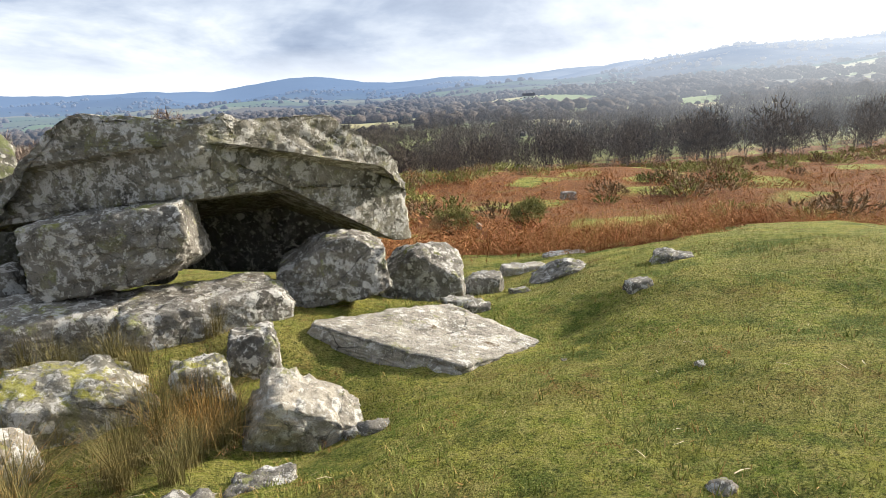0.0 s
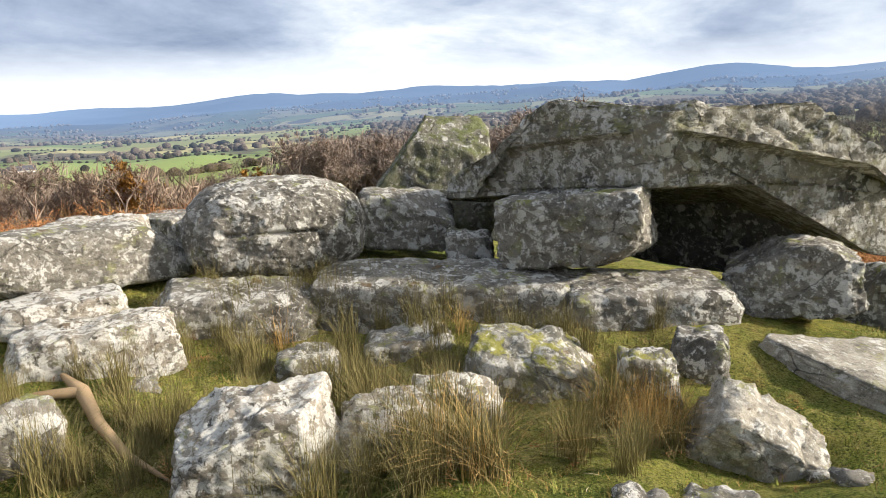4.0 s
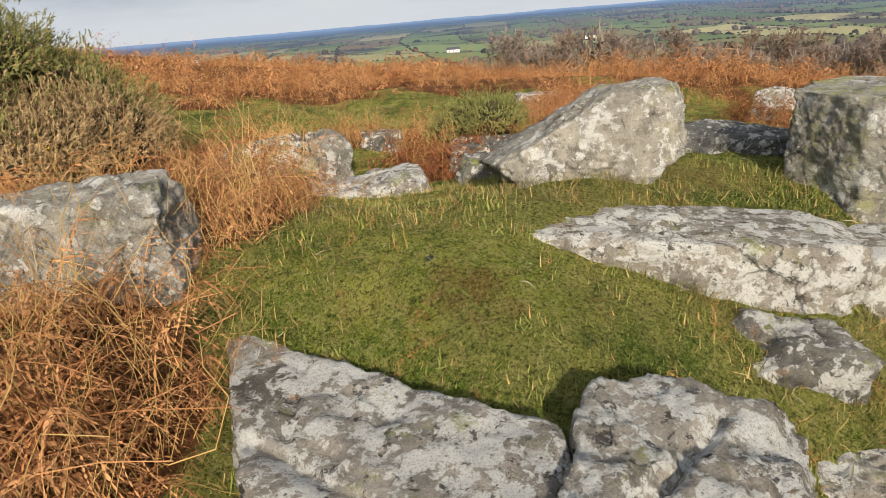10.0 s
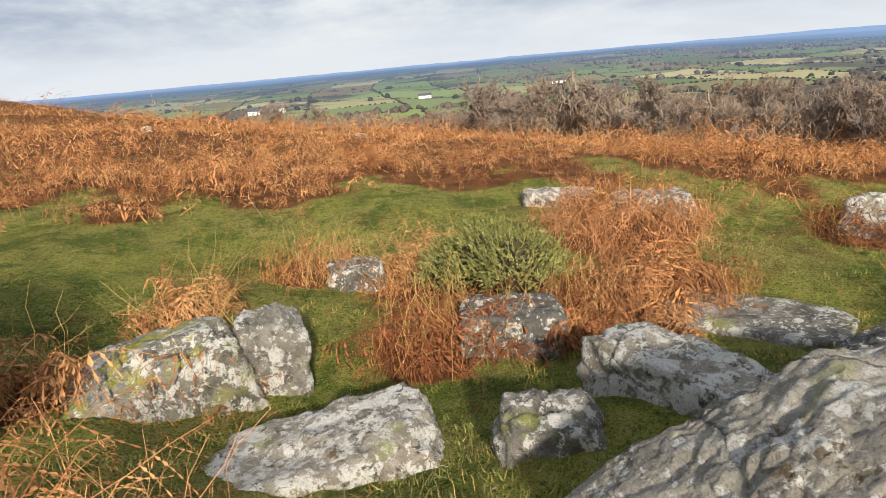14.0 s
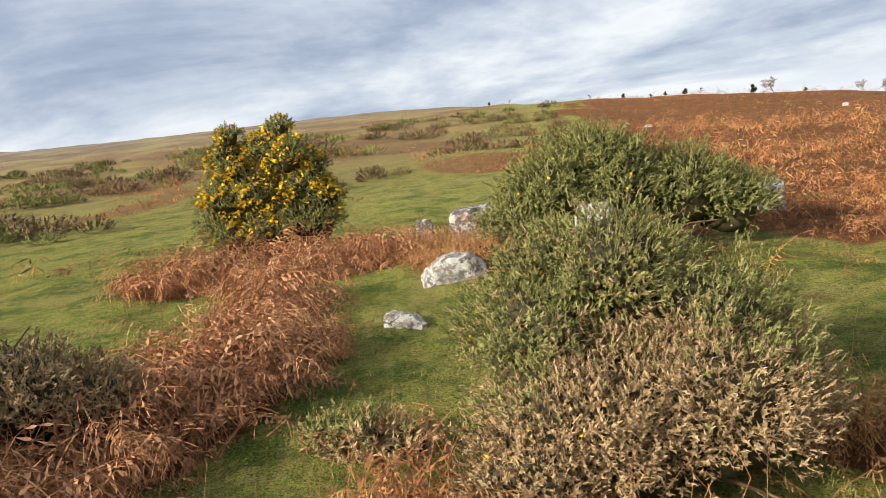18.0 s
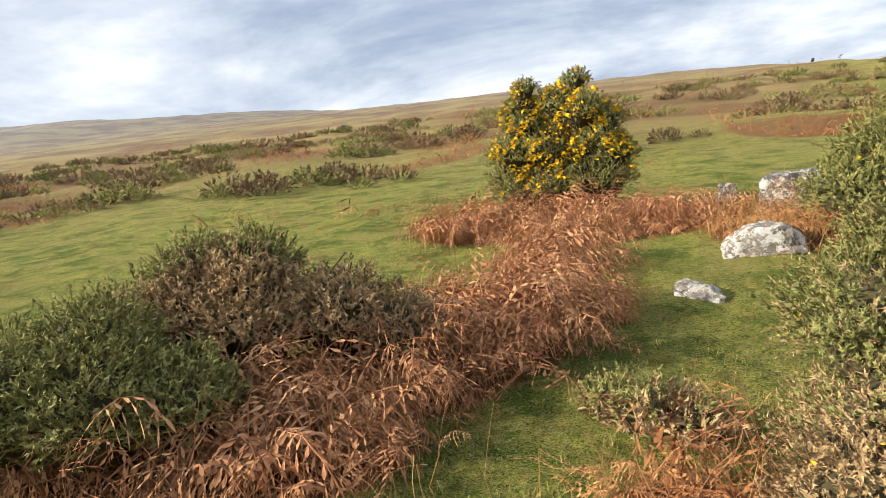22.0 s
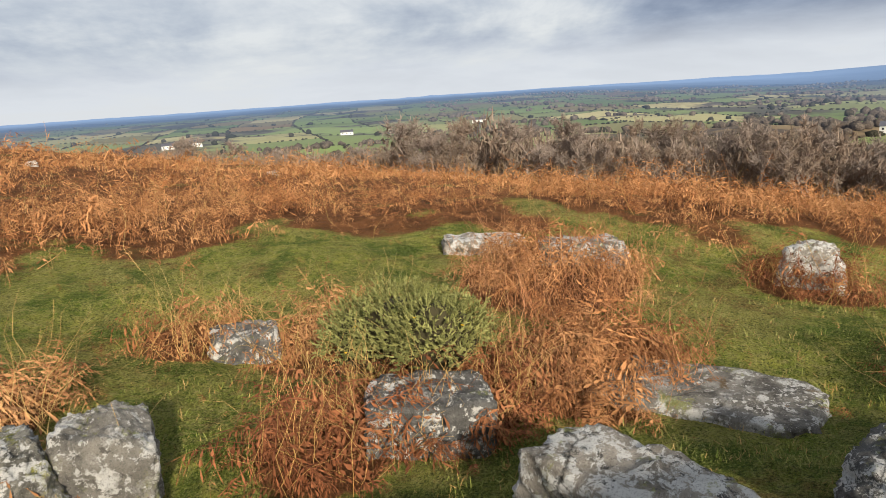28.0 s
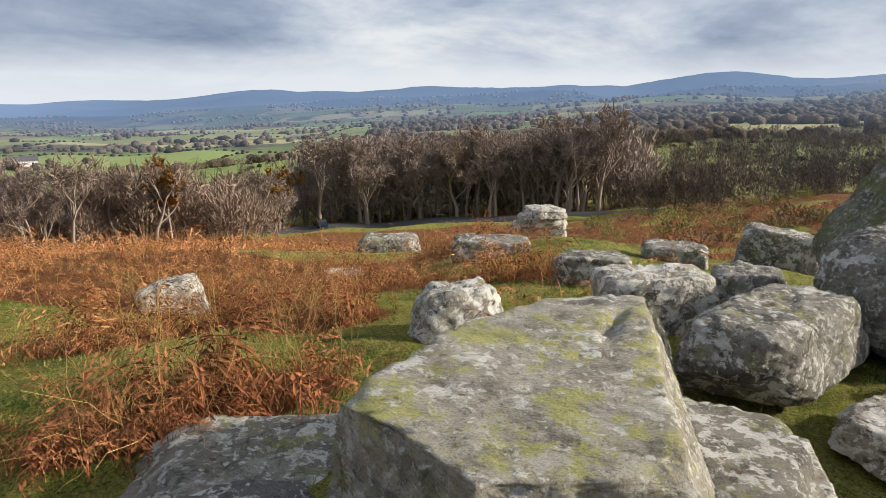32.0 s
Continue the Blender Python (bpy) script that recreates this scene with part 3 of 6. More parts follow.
def mesh_from(name, verts, faces, mat, smooth=False, tones=None):
    """A mesh from vertex and face arrays; tones: how light each vertex's piece is, 0 to 1."""
    me = bpy.data.meshes.new(name)
    verts, faces = np.asarray(verts, np.float32), np.asarray(faces, np.int32)
    k = faces.shape[1]
    me.vertices.add(len(verts))
    me.vertices.foreach_set("co", verts.ravel())
    me.loops.add(faces.size)
    me.loops.foreach_set("vertex_index", faces.ravel())
    me.polygons.add(len(faces))
    me.polygons.foreach_set("loop_start", np.arange(0, faces.size, k, dtype=np.int32))
    if smooth:
        me.polygons.foreach_set("use_smooth", np.ones(len(faces), bool))
    me.update(calc_edges=True)
    if mat:
        me.materials.append(mat)
    if tones is None:
        tones = np.random.default_rng(len(verts)).random(len(faces)).repeat(k)[: len(verts)] if len(faces) * k == len(verts) else np.full(len(verts), 0.5)
    me.attributes.new("tone", "FLOAT", "POINT").data.foreach_set("value", np.asarray(tones, np.float32))
    return me


def sheet(name, radii, spokes, mat, attributes):
    """A round sheet of land between the first radius and the last."""
    a = np.linspace(0, 2 * math.pi, spokes, endpoint=False)
    rr, aa = np.meshgrid(radii, a, indexing="ij")
    x, y = CX - rr * np.sin(aa), CY + rr * np.cos(aa)
    z = height(x, y)
    i, j = np.meshgrid(np.arange(len(radii) - 1), np.arange(spokes), indexing="ij")
    k = (j + 1) % spokes
    faces = np.stack([i * spokes + j, i * spokes + k, (i + 1) * spokes + k, (i + 1) * spokes + j], -1).reshape(-1, 4)
    me = mesh_from(name, np.stack([x, y, z], -1).reshape(-1, 3), faces, mat, True)
    for key, fn in attributes.items():
        me.attributes.new(key, "FLOAT", "POINT").data.foreach_set("value", fn(x, y, rr, np.degrees(aa)).astype(np.float32).ravel())
    return new(name, me)


def haze_amount(r, az):
    """How much haze is painted onto the land, more towards the sun."""
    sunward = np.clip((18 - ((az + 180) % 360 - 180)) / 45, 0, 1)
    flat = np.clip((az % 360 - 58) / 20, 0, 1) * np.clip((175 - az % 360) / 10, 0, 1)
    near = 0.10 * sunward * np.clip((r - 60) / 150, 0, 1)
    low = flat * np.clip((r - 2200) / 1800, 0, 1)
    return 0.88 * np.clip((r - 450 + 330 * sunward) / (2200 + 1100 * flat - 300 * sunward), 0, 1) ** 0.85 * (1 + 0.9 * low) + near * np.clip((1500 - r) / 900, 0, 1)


def farmland(x, y, r, az):
    wide = np.where((az > 140) & (az < 320), 0, 1)
    return np.clip((r - 130) / 60, 0, 1) * wide


def moorland(x, y, r, az):
    return np.clip((r - 18) / 30, 0, 1) * np.clip((az - 172) / 8, 0, 1) * np.clip((310 - az) / 15, 0, 1)


rings = np.concatenate([[0.02], np.arange(0.1, 11, 0.1), np.geomspace(11, 1200, 130)])
ground = tagged(sheet("ground", rings, 520, GROUND, {"bracken": lambda x, y, r, az: bracken_cover(x, y) * np.clip((170 - r) / 40, 0, 1), "farmland": farmland, "moor": moorland, "haze_paint": lambda x, y, r, az: haze_amount(r, az)}),
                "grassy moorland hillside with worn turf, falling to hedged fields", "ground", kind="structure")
hills = tagged(sheet("backdrop", np.geomspace(1150, 4600, 90), 520, FAR, {"haze_paint": lambda x, y, r, az: haze_amount(r, az)}),
               "far hills and lowland with blue haze painted on", "backdrop", kind="structure")


# ---- stones ----
def stone_mesh(name, size, top, shift, sharp, cuts, seed, res, rough, mat, chops=(), cracks=(), dents=()):
    """A worn block of granite: a rounded box, tapered and leaning, with flat breaks and a pitted skin."""
    rng = np.random.default_rng(seed)
    n = res
    g = np.linspace(-1, 1, n + 1)
    a, b = (q.ravel() for q in np.meshgrid(g, g, indexing="ij"))
    ci, cj = (q.ravel() for q in np.meshgrid(np.arange(n), np.arange(n), indexing="ij"))
    cell = np.stack([ci * (n + 1) + cj, (ci + 1) * (n + 1) + cj, (ci + 1) * (n + 1) + cj + 1, ci * (n + 1) + cj + 1], -1)
    grids, cells = [], []
    for axis in range(3):
        for sign in (-1, 1):
            q = np.empty((len(a), 3))
            q[:, axis], q[:, (axis + 1) % 3], q[:, (axis + 2) % 3] = sign, a, b
            cells.append((cell if sign > 0 else cell[:, ::-1]) + len(grids) * len(a))
            grids.append(q)
    p = np.concatenate(grids)
    _, first, inverse = np.unique(np.round(p * 4096).astype(np.int64) @ np.array([1, 20011, 400440121]), return_index=True, return_inverse=True)
    p, faces = p[first], inverse.ravel()[np.concatenate(cells)]
    p = p / ((np.abs(p) ** sharp).sum(1) ** (1 / sharp))[:, None]
    h = (p[:, 2:] + 1) / 2
    p[:, :2] *= 1 + h * (np.array(top) - 1)
    p[:, :2] += h * np.array(shift)
    p = p * np.array(size) / 2
    # given breaks: a direction and how far out the face lies, in metres from the middle
    for nx, ny, nz, reach in chops:
        d = np.array([nx, ny, nz]) / math.sqrt(nx * nx + ny * ny + nz * nz)
        p -= np.clip(p @ d - reach, 0, None)[:, None] * d
    # chipped corners and edges
    for _ in range(cuts):
        d = rng.choice([-1.0, 1.0], 3) * rng.uniform(0.35, 1.0, 3) * np.where(rng.random(3) < 0.3, 0.12, 1.0)
        d /= np.linalg.norm(d)
        reach = (p @ d).max() * rng.uniform(0.82, 0.97)
        p -= np.clip(p @ d - reach, 0, None)[:, None] * d
    # many small flat chips
    for _ in range(8 + cuts):
        d = rng.normal(size=3) * np.array([1.0, 1.0, 0.8])
        d /= np.linalg.norm(d)
        reach = (p @ d).max() * rng.uniform(0.91, 0.985)
        p -= np.clip(p @ d - reach, 0, None)[:, None] * d
    # hollows: a place, its reach along each axis, and how far the skin moves
    for at, reach, move in dents:
        p = p + np.exp(-(((p - np.array(at)) / np.array(reach)) ** 2).sum(1))[:, None] * np.array(move)
    out = p / (np.linalg.norm(p, axis=1)[:, None] + 1e-6)
    off = rng.uniform(0, 50, 3)
    big = max(size)
    d = np.array([noise.fractal(Vector(q / (0.5 * big) + off), 0.9, 2.1, 2) * 0.013 * big + noise.fractal(Vector(q * 5.0 + off), 0.42, 2.2, 7) * 0.028 * rough - max(0.0, 0.12 - abs(noise.noise(Vector(q * 2.6 + off)))) * 0.13 * rough for q in p])
    p = p + out * d[:, None]
    # open cracks: a line between two places, its width and depth
    for (a0, a1, wide, deep) in cracks:
        a0, a1 = np.array(a0), np.array(a1)
        t = np.clip((p - a0) @ (a1 - a0) / ((a1 - a0) @ (a1 - a0)), 0, 1)
        far = np.linalg.norm(p - a0 - t[:, None] * (a1 - a0), axis=1)
        p = p - out * (deep * np.exp(-((far / wide) ** 2)))[:, None]
    p[:, 2] += size[2] / 2
    return mesh_from(name, p, faces, mat, True)


STONES = []


def stone(label, x, y, z, size, yaw=0.0, tilt=(0.0, 0.0), top=(0.9, 0.9), shift=(0.0, 0.0), sharp=13, cuts=6, seed=1, res=20, rough=1.15, mat=None, chops=(), cracks=(), dents=(), name="boulder", category="boulder", group=""):
    ob = new(name, stone_mesh(name, size, top, shift, sharp, cuts, seed, res, rough, mat or GRANITE, chops, cracks, dents))
    ob.matrix_world = pose(x, y, z, tilt[0], tilt[1], yaw)
    STONES.append(ob)
    return tagged(ob, label, category, group)


def through_points(a, b, c, up):
    """The plane through three places, as a direction and a reach, looking up (1) or down (-1)."""
    a, b, c = np.array(a), np.array(b), np.array(c)
    d = np.cross(b - a, c - a)
    d *= up * np.sign(d[2]) / np.linalg.norm(d)
    return (*d, float(d @ a))


def layers(thing, name, label=""):
    """Puts a stone under its thing as a part."""
    for ob in (thing if isinstance(thing, list) else [thing]):
        del ob["category"]
        m = ob.matrix_world.copy()
        ob.parent = name
        ob.matrix_world = m
        ob.matrix_parent_inverse = Matrix.Translation(-name.location)


# the tomb-like pile of great stones
cap = tagged(new("capstone"), "great weathered granite capstone in two layers over a dark hollow", "boulder")
cap.location = (-2.4, 6.85, 0.4)
sides_ = ((0.68, -0.73, 0), (-0.15, -0.99, 0), (-0.93, 0.25, 0.1), (0.95, 0.32, 0.05), (0.1, 1.0, 0.1))
mid_ = 0.75   # height of the middle of both meshes
lift_ = lambda q, dz=0.0: (q[0], q[1], q[2] - mid_ + dz)  # noqa: E731
seam_ = [(0.28, -1.4, 1.20), (-1.51, -1.09, 0.93), (1.7, -0.08, 0.74)]
top_ = through_points(*(lift_(q) for q in ((0.33, -1.36, 1.42), (-1.1, -1.15, 1.37), (1.7, -0.08, 1.04))), 1)
low_ = through_points(*(lift_(q) for q in ((0.2, -1.4, 0.70), (-2.0, -1.0, 0.42), (1.72, -0.08, 0.68))), -1)
hang_ = through_points(*(lift_(q) for q in ((0.80, -0.9, 0.82), (1.72, -0.06, 0.12), (0.12, -0.17, 0.80))), -1)
up_ = [(*d_, r_) for d_, r_ in zip(sides_, (1.25, 1.36, 1.72, 1.92, 1.25))]
lo_ = [(*d_, r_) for d_, r_ in zip(sides_, (1.22, 1.27, 1.95, 1.95, 1.2))]
layers([stone("", -2.4, 6.85, 0.0, (4.6, 3.2, 1.5), 0, (0, 0), (1.0, 1.0), sharp=30, cuts=2, seed=11, res=64, rough=1.1, mat=GRANITE_GREEN, name="lower_layer",
              chops=(through_points(*(lift_(q, -0.02) for q in seam_), 1), low_, (-0.42, 0, 0.907, 0.78), *lo_)),
        stone("", -2.4, 6.85, 0.0, (4.6, 3.2, 1.5), 0, (0, 0), (1.0, 1.0), sharp=30, cuts=0, seed=13, res=50, rough=0.9, mat=GRANITE_GREEN, name="hanging_end",
              chops=((-1, 0, 0, -0.35), (-0.68, 0.73, 0, 0.05), *lo_, hang_, through_points(*(lift_(q) for q in seam_), 1), hang_, (-1, 0, 0, -0.35))),
        stone("", -2.4, 6.85, 0.0, (4.6, 3.2, 1.5), 0, (0, 0), (1.0, 1.0), sharp=30, cuts=2, seed=12, res=60, rough=1.2, mat=GRANITE_GREEN, name="upper_layer",
              chops=(top_, through_points(*(lift_(q) for q in seam_), -1), (0.72, -0.2, 0.66, 1.36), (-0.75, -0.1, 0.66, 1.22), *up_))], cap)
stone("square granite block propping the capstone", -2.75, 5.5, 0.02, (1.28, 0.85, 0.62), 9, (0, -7), (1.0, 0.97), sharp=26, cuts=3, seed=12, res=40, mat=GRANITE, chops=((0.5, -0.2, -0.8, 0.5),))
# two added stones close the back so that the hollow stays dark
stone("added dark stone that keeps light out of the hollow", -2.25, 8.0, -0.5, (3.0, 0.8, 1.25), -12, seed=112, res=16, mat=GRANITE_DARK)
stone("added stone that keeps light out of the hollow", -3.6, 7.0, -0.4, (1.2, 0.8, 0.95), 20, seed=113, res=16)
stone("leaning green-filmed boulder behind the capstone", -5.6, 7.1, -0.25, (1.75, 1.5, 1.5), 37, (0, 0), (0.9, 0.8), sharp=12, cuts=4, seed=13, res=34, mat=GRANITE_DARK_MOSS, chops=((-0.8, 0, 0.6, 0.45), (0.1, -0.6, 0.8, 0.75)))
stone("big rounded granite boulder split by a level crack", -5.6, 4.45, -0.24, (1.85, 1.5, 0.98), 50, (0, 0), (0.92, 0.9), sharp=2.9, cuts=2, seed=141, res=84, rough=0.8, name="rounded_boulder",
      cracks=(((-0.85, -0.45, 0.03), (-0.2, -0.72, 0.06), 0.02, 0.07), ((-0.2, -0.72, 0.06), (0.38, -0.68, 0.05), 0.02, 0.085), ((0.38, -0.68, 0.05), (0.42, -0.6, -0.45), 0.018, 0.07)))
stone("grey block wedged beside the rounded boulder", -5.0, 5.8, -0.14, (1.15, 0.8, 0.62), 40, (0, 3), seed=15, res=26, chops=((0.3, -0.4, 0.85, 0.3),))
stone("small stone behind the ledge", -3.95, 5.5, -0.2, (0.5, 0.4, 0.36), 30, seed=151, res=16)
stone("angular granite block under the edge of the capstone", -1.12, 6.35, -0.42, (1.12, 0.8, 0.6), 8, (0, -9), (0.92, 0.85), (0.12, 0), sharp=26, cuts=2, seed=16, res=40, chops=((-0.35, -0.1, 0.93, 0.27), (-0.9, 0, 0.3, 0.46), (0.55, 0, 0.8, 0.42)))
stone("angular granite boulder on the turf", -0.28, 7.75, -1.02, (1.1, 0.8, 0.76), 0, top=(0.85, 0.8), cuts=6, seed=17, res=26, chops=((-0.6, -0.2, 0.75, 0.36), (0.5, -0.3, 0.8, 0.38)))
stone("small granite stone in the turf", 0.52, 8.1, -1.1, (0.5, 0.5, 0.38), -5, seed=18, res=16)
stone("small granite stone in the turf", 1.9, 9.6, -1.25, (0.7, 0.5, 0.42), 15, seed=181, res=16, mat=GRANITE_WHITE)
stone("flat pale granite slab lying aslant in the turf", -0.1, 5.4, -0.83, (2.4, 2.0, 0.33), 0, (0, 8), (1.0, 1.0), sharp=24, cuts=1, seed=19, res=46, mat=GRANITE_PLAIN, chops=((-0.42, -0.91, 0, 0.66), (0.76, -0.65, 0, 0.68), (0.74, 0.68, 0, 0.66), (-0.63, 0.78, 0, 0.62), (-0.3, -0.8, 0.5, 0.62)))
stone("long low granite ledge beside an upright joint", -3.78, 4.74, -0.72, (2.35, 0.95, 0.68), 27.7, (4, 0), (0.99, 0.85), sharp=16, cuts=2, seed=20, res=44, name="ledge", category="rock")
stone("smooth sloping end of the low granite ledge", -2.17, 5.49, -0.70, (1.45, 0.95, 0.62), 36.8, (4, 0), (0.97, 0.85), sharp=12, cuts=2, seed=21, res=34, name="ledge", category="rock")
stone("low granite ledge edged with rushes", -5.15, 3.5, -0.68, (1.4, 0.8, 0.6), 48, (4, 4), (0.97, 0.8), sharp=10, cuts=2, seed=22, res=32, name="ledge", category="rock")
stone("triangular pale granite stone", -1.1, 4.25, -1.08, (0.95, 0.5, 0.74), 12, (16, 4), (0.98, 0.85), sharp=18, cuts=2, seed=23, res=30, mat=GRANITE_PLAIN, chops=((0.52, -0.05, 0.85, 0.27), (-0.9, 0, 0.44, 0.33), (0.3, -0.9, 0.3, 0.25)))
stone("rounded granite stone with yellow moss", -2.57, 4.13, -0.88, (1.12, 0.62, 0.62), 28, (0, 8), sharp=7, cuts=4, seed=24, res=30, mat=GRANITE_MOSSY, chops=((0.45, -0.1, 0.88, 0.32), (0, -0.7, 0.7, 0.33)))
stone("upright stone capped with yellow moss", -1.73, 4.25, -0.80, (0.42, 0.4, 0.52), 20, seed=25, mat=GRANITE_MOSSY)
stone("small grey angular granite stone", -1.5, 4.78, -0.66, (0.42, 0.4, 0.42), 15, seed=26)
stone("flat grey stone among rushes", -3.6, 4.05, -0.74, (0.78, 0.5, 0.36), 40, (4, -8), seed=27, res=22)
stone("pale granite stone among rushes", -2.75, 3.4, -0.78, (0.65, 0.42, 0.42), 37, seed=28, mat=GRANITE_WHITE, chops=((0.4, -0.2, 0.85, 0.2),))
stone("pale granite stone among rushes", -2.85, 2.95, -0.86, (0.84, 0.5, 0.5), 41, cuts=6, seed=29, res=28, mat=GRANITE_WHITE, chops=((0.5, -0.1, 0.85, 0.26), (-0.2, -0.6, 0.75, 0.28)))
stone("small grey stone among rushes", -4.1, 3.35, -0.78, (0.5, 0.34, 0.36), 49, seed=30)
stone("sharp-edged upright granite block", -3.38, 2.25, -0.94, (1.05, 0.66, 0.74), 50, (4, -4), (0.80, 0.78), (0.12, 0.04), 34, 1, 31, 40, mat=GRANITE_WHITE, chops=((-0.35, -0.2, 0.9, 0.34), (0.9, -0.4, 0.2, 0.42)))
stone("stone sunk level with the turf", -1.02, 3.15, -0.74, (0.4, 0.34, 0.22), 14, seed=32)
stone("stone sunk level with the turf", -1.32, 2.88, -0.72, (0.3, 0.34, 0.25), 21, seed=33)
for px_, py_, s_ in ((-0.64, 4.05, 0.17), (-0.47, 3.88, 0.19), (1.85, 5.95, 0.28), (0.35, 6.5, 0.3), (0.15, 6.9, 0.4), (0.9, 7.4, 0.25), (1.1, 2.3, 0.05), (0.9, 4.6, 0.07), (1.6, 3.8, 0.06), (-3.62, 0.04, 0.13), (-3.2, -0.05, 0.08), (-4.0, -0.75, 0.22)):
    stone("small flat stone in the turf", px_, py_, float(height(px_, py_)) - 0.3 * s_, (s_, s_ * 0.7, s_ * 0.55), 20, seed=int(s_ * 100), res=8, name="stone", category="stone")
# the broken rows of stones west of it
stone("large smooth granite boulder with a crack in its top", -6.95, 0.42, 0.05, (1.7, 2.2, 0.72), 0, (0, 0), (1.0, 1.0), sharp=30, cuts=1, seed=40, res=60, rough=0.8, mat=GRANITE_YELLOW,
      chops=((-1, 0, 0.08, 0.60), (-0.267, -0.964, 0.05, 0.96), (0.614, -0.789, 0.1, 0.90), (0.85, 0.33, 0.4, 0.39), (-0.595, 0.803, 0.1, 0.76), (0.5, 0.86, 0.2, 0.94), (0.95, -0.2, 0.1, 0.72)), cracks=(((0.0, 0.25, 0.36), (-0.05, 0.55, 0.36), 0.03, 0.07), ((0.1, 0.0, 0.36), (0.0, 0.25, 0.36), 0.014, 0.03)))
stone("long dark granite boulder lying on flat stones", -6.5, 2.92, -0.12, (2.05, 0.75, 0.54), 78, (0, 3), (0.92, 0.85), sharp=7, cuts=5, seed=41, res=36, chops=((-0.6, -0.2, -0.75, 0.62), (0.6, -0.2, 0.78, 0.55)))
stone("pale boulder behind the row", -8.8, 2.4, -0.45, (0.85, 0.65, 0.72), 50, sharp=5, top=(0.8, 0.8), seed=42, res=22, mat=GRANITE_WHITE)
stone("low pale boulder behind the row", -7.6, 3.65, -0.3, (1.05, 0.7, 0.6), 40, seed=43, res=22, mat=GRANITE_WHITE)
stone("low dark boulder spotted with white lichen", -7.85, -0.92, -0.22, (1.3, 0.8, 0.58), 57, sharp=5, cuts=5, seed=44, res=36, mat=GRANITE_DARK)
stone("white lichened granite slab set on edge", -6.19, 0.74, -0.78, (2.45, 0.7, 0.82), 107, (0, 4), (0.99, 0.86), sharp=26, cuts=2, seed=45, res=52, mat=GRANITE_WHITE)
stone("granite slab under the smooth boulder", -6.55, 0.95, -0.2, (1.7, 0.8, 0.32), 90, sharp=12, seed=46, res=22)
stone("long low granite slab splashed with white lichen", -5.32, -1.42, -0.12, (2.1, 0.66, 0.45), 100, (0, 2.5), (0.98, 0.9), sharp=20, cuts=3, seed=47, res=46, mat=GRANITE_WHITE)
stone("long granite step stone in the grass", -4.6, 0.38, -0.74, (1.18, 0.68, 0.48), 84, (0, 0), (0.96, 0.85), sharp=16, cuts=4, seed=48, res=36, mat=GRANITE_WHITE)
stone("small granite step stone", -4.45, -0.42, -0.74, (0.5, 0.45, 0.46), 92, sharp=16, seed=49, res=24, mat=GRANITE_WHITE)
stone("low wedge of granite in the turf", -4.85, -0.72, -0.38, (0.6, 0.42, 0.4), 100, (0, 6), seed=50, res=20, chops=((-0.4, -0.3, 0.85, 0.2),))
stone("flat granite stone in a stack", -5.75, 2.35, -0.2, (0.95, 0.55, 0.24), 66, sharp=14, seed=51, res=22, mat=GRANITE_WHITE)
stone("rough boulder splashed with white lichen", -5.2, 2.3, -0.52, (1.15, 0.6, 0.46), 62, seed=52, res=30, mat=GRANITE_WHITE)
stone("small stone under the white boulder", -4.85, 2.3, -0.82, (0.45, 0.4, 0.4), 59, seed=53)
stone("lumpy white-lichened stone in the grass", -4.2, 0.82, -0.94, (0.76, 0.52, 0.48), 74, sharp=6, cuts=7, seed=54, res=30, mat=GRANITE_WHITE)
stone("upright granite stone in rushes", -4.6, 1.5, -0.78, (0.42, 0.36, 0.56), 67, seed=55)
stone("flat stone at the foot of the block", -3.05, 1.35, -0.68, (0.6, 0.4, 0.2), 58, seed=56)
rock_ = tagged(new("outcrop"), "broad flat granite outcrop broken by deep joints", "rock")
rock_.location = (-3.35, -1.9, -0.4)
layers([stone("", -3.5, -2.05, -0.44, (1.2, 1.9, 0.64), 0, (0, 0), (1.0, 1.0), sharp=40, cuts=2, seed=57, res=60, rough=0.8, mat=GRANITE_WHITE, name="back_slab", chops=((-0.985, 0.17, 0.05, 0.32), (0.676, -0.737, 0.1, 0.38), (1, 0, 0, 0.39), (0, 1, 0, 0.80)), cracks=(((0.15, -0.3, 0.32), (0.38, 0.5, 0.32), 0.03, 0.05), ((-0.3, -0.4, 0.32), (0.1, -0.2, 0.32), 0.025, 0.04))),
        stone("", -3.5, -1.06, -0.46, (1.08, 0.68, 0.68), 2, (-2, -1.5), (1.0, 0.98), sharp=30, cuts=3, seed=571, res=46, mat=GRANITE_WHITE, name="end_block", chops=((-0.7, -0.7, 0.1, 0.54), (0.9, 0.4, 0.1, 0.5)), cracks=(((-0.4, 0.1, 0.34), (0.1, -0.1, 0.34), 0.03, 0.06), ((0.1, -0.1, 0.34), (0.4, 0.25, 0.34), 0.03, 0.06))),
        stone("", -2.8, -1.5, -0.50, (0.66, 1.35, 0.62), 0, (1, 1), (1.0, 0.98), sharp=30, cuts=3, seed=572, res=50, mat=GRANITE_WHITE, name="front_slab", chops=((0.676, -0.737, 0.1, 0.30), (0.5, 0.85, 0.1, 0.52)), cracks=(((-0.3, 0.1, 0.31), (0.3, 0.3, 0.31), 0.03, 0.06),))], rock_)
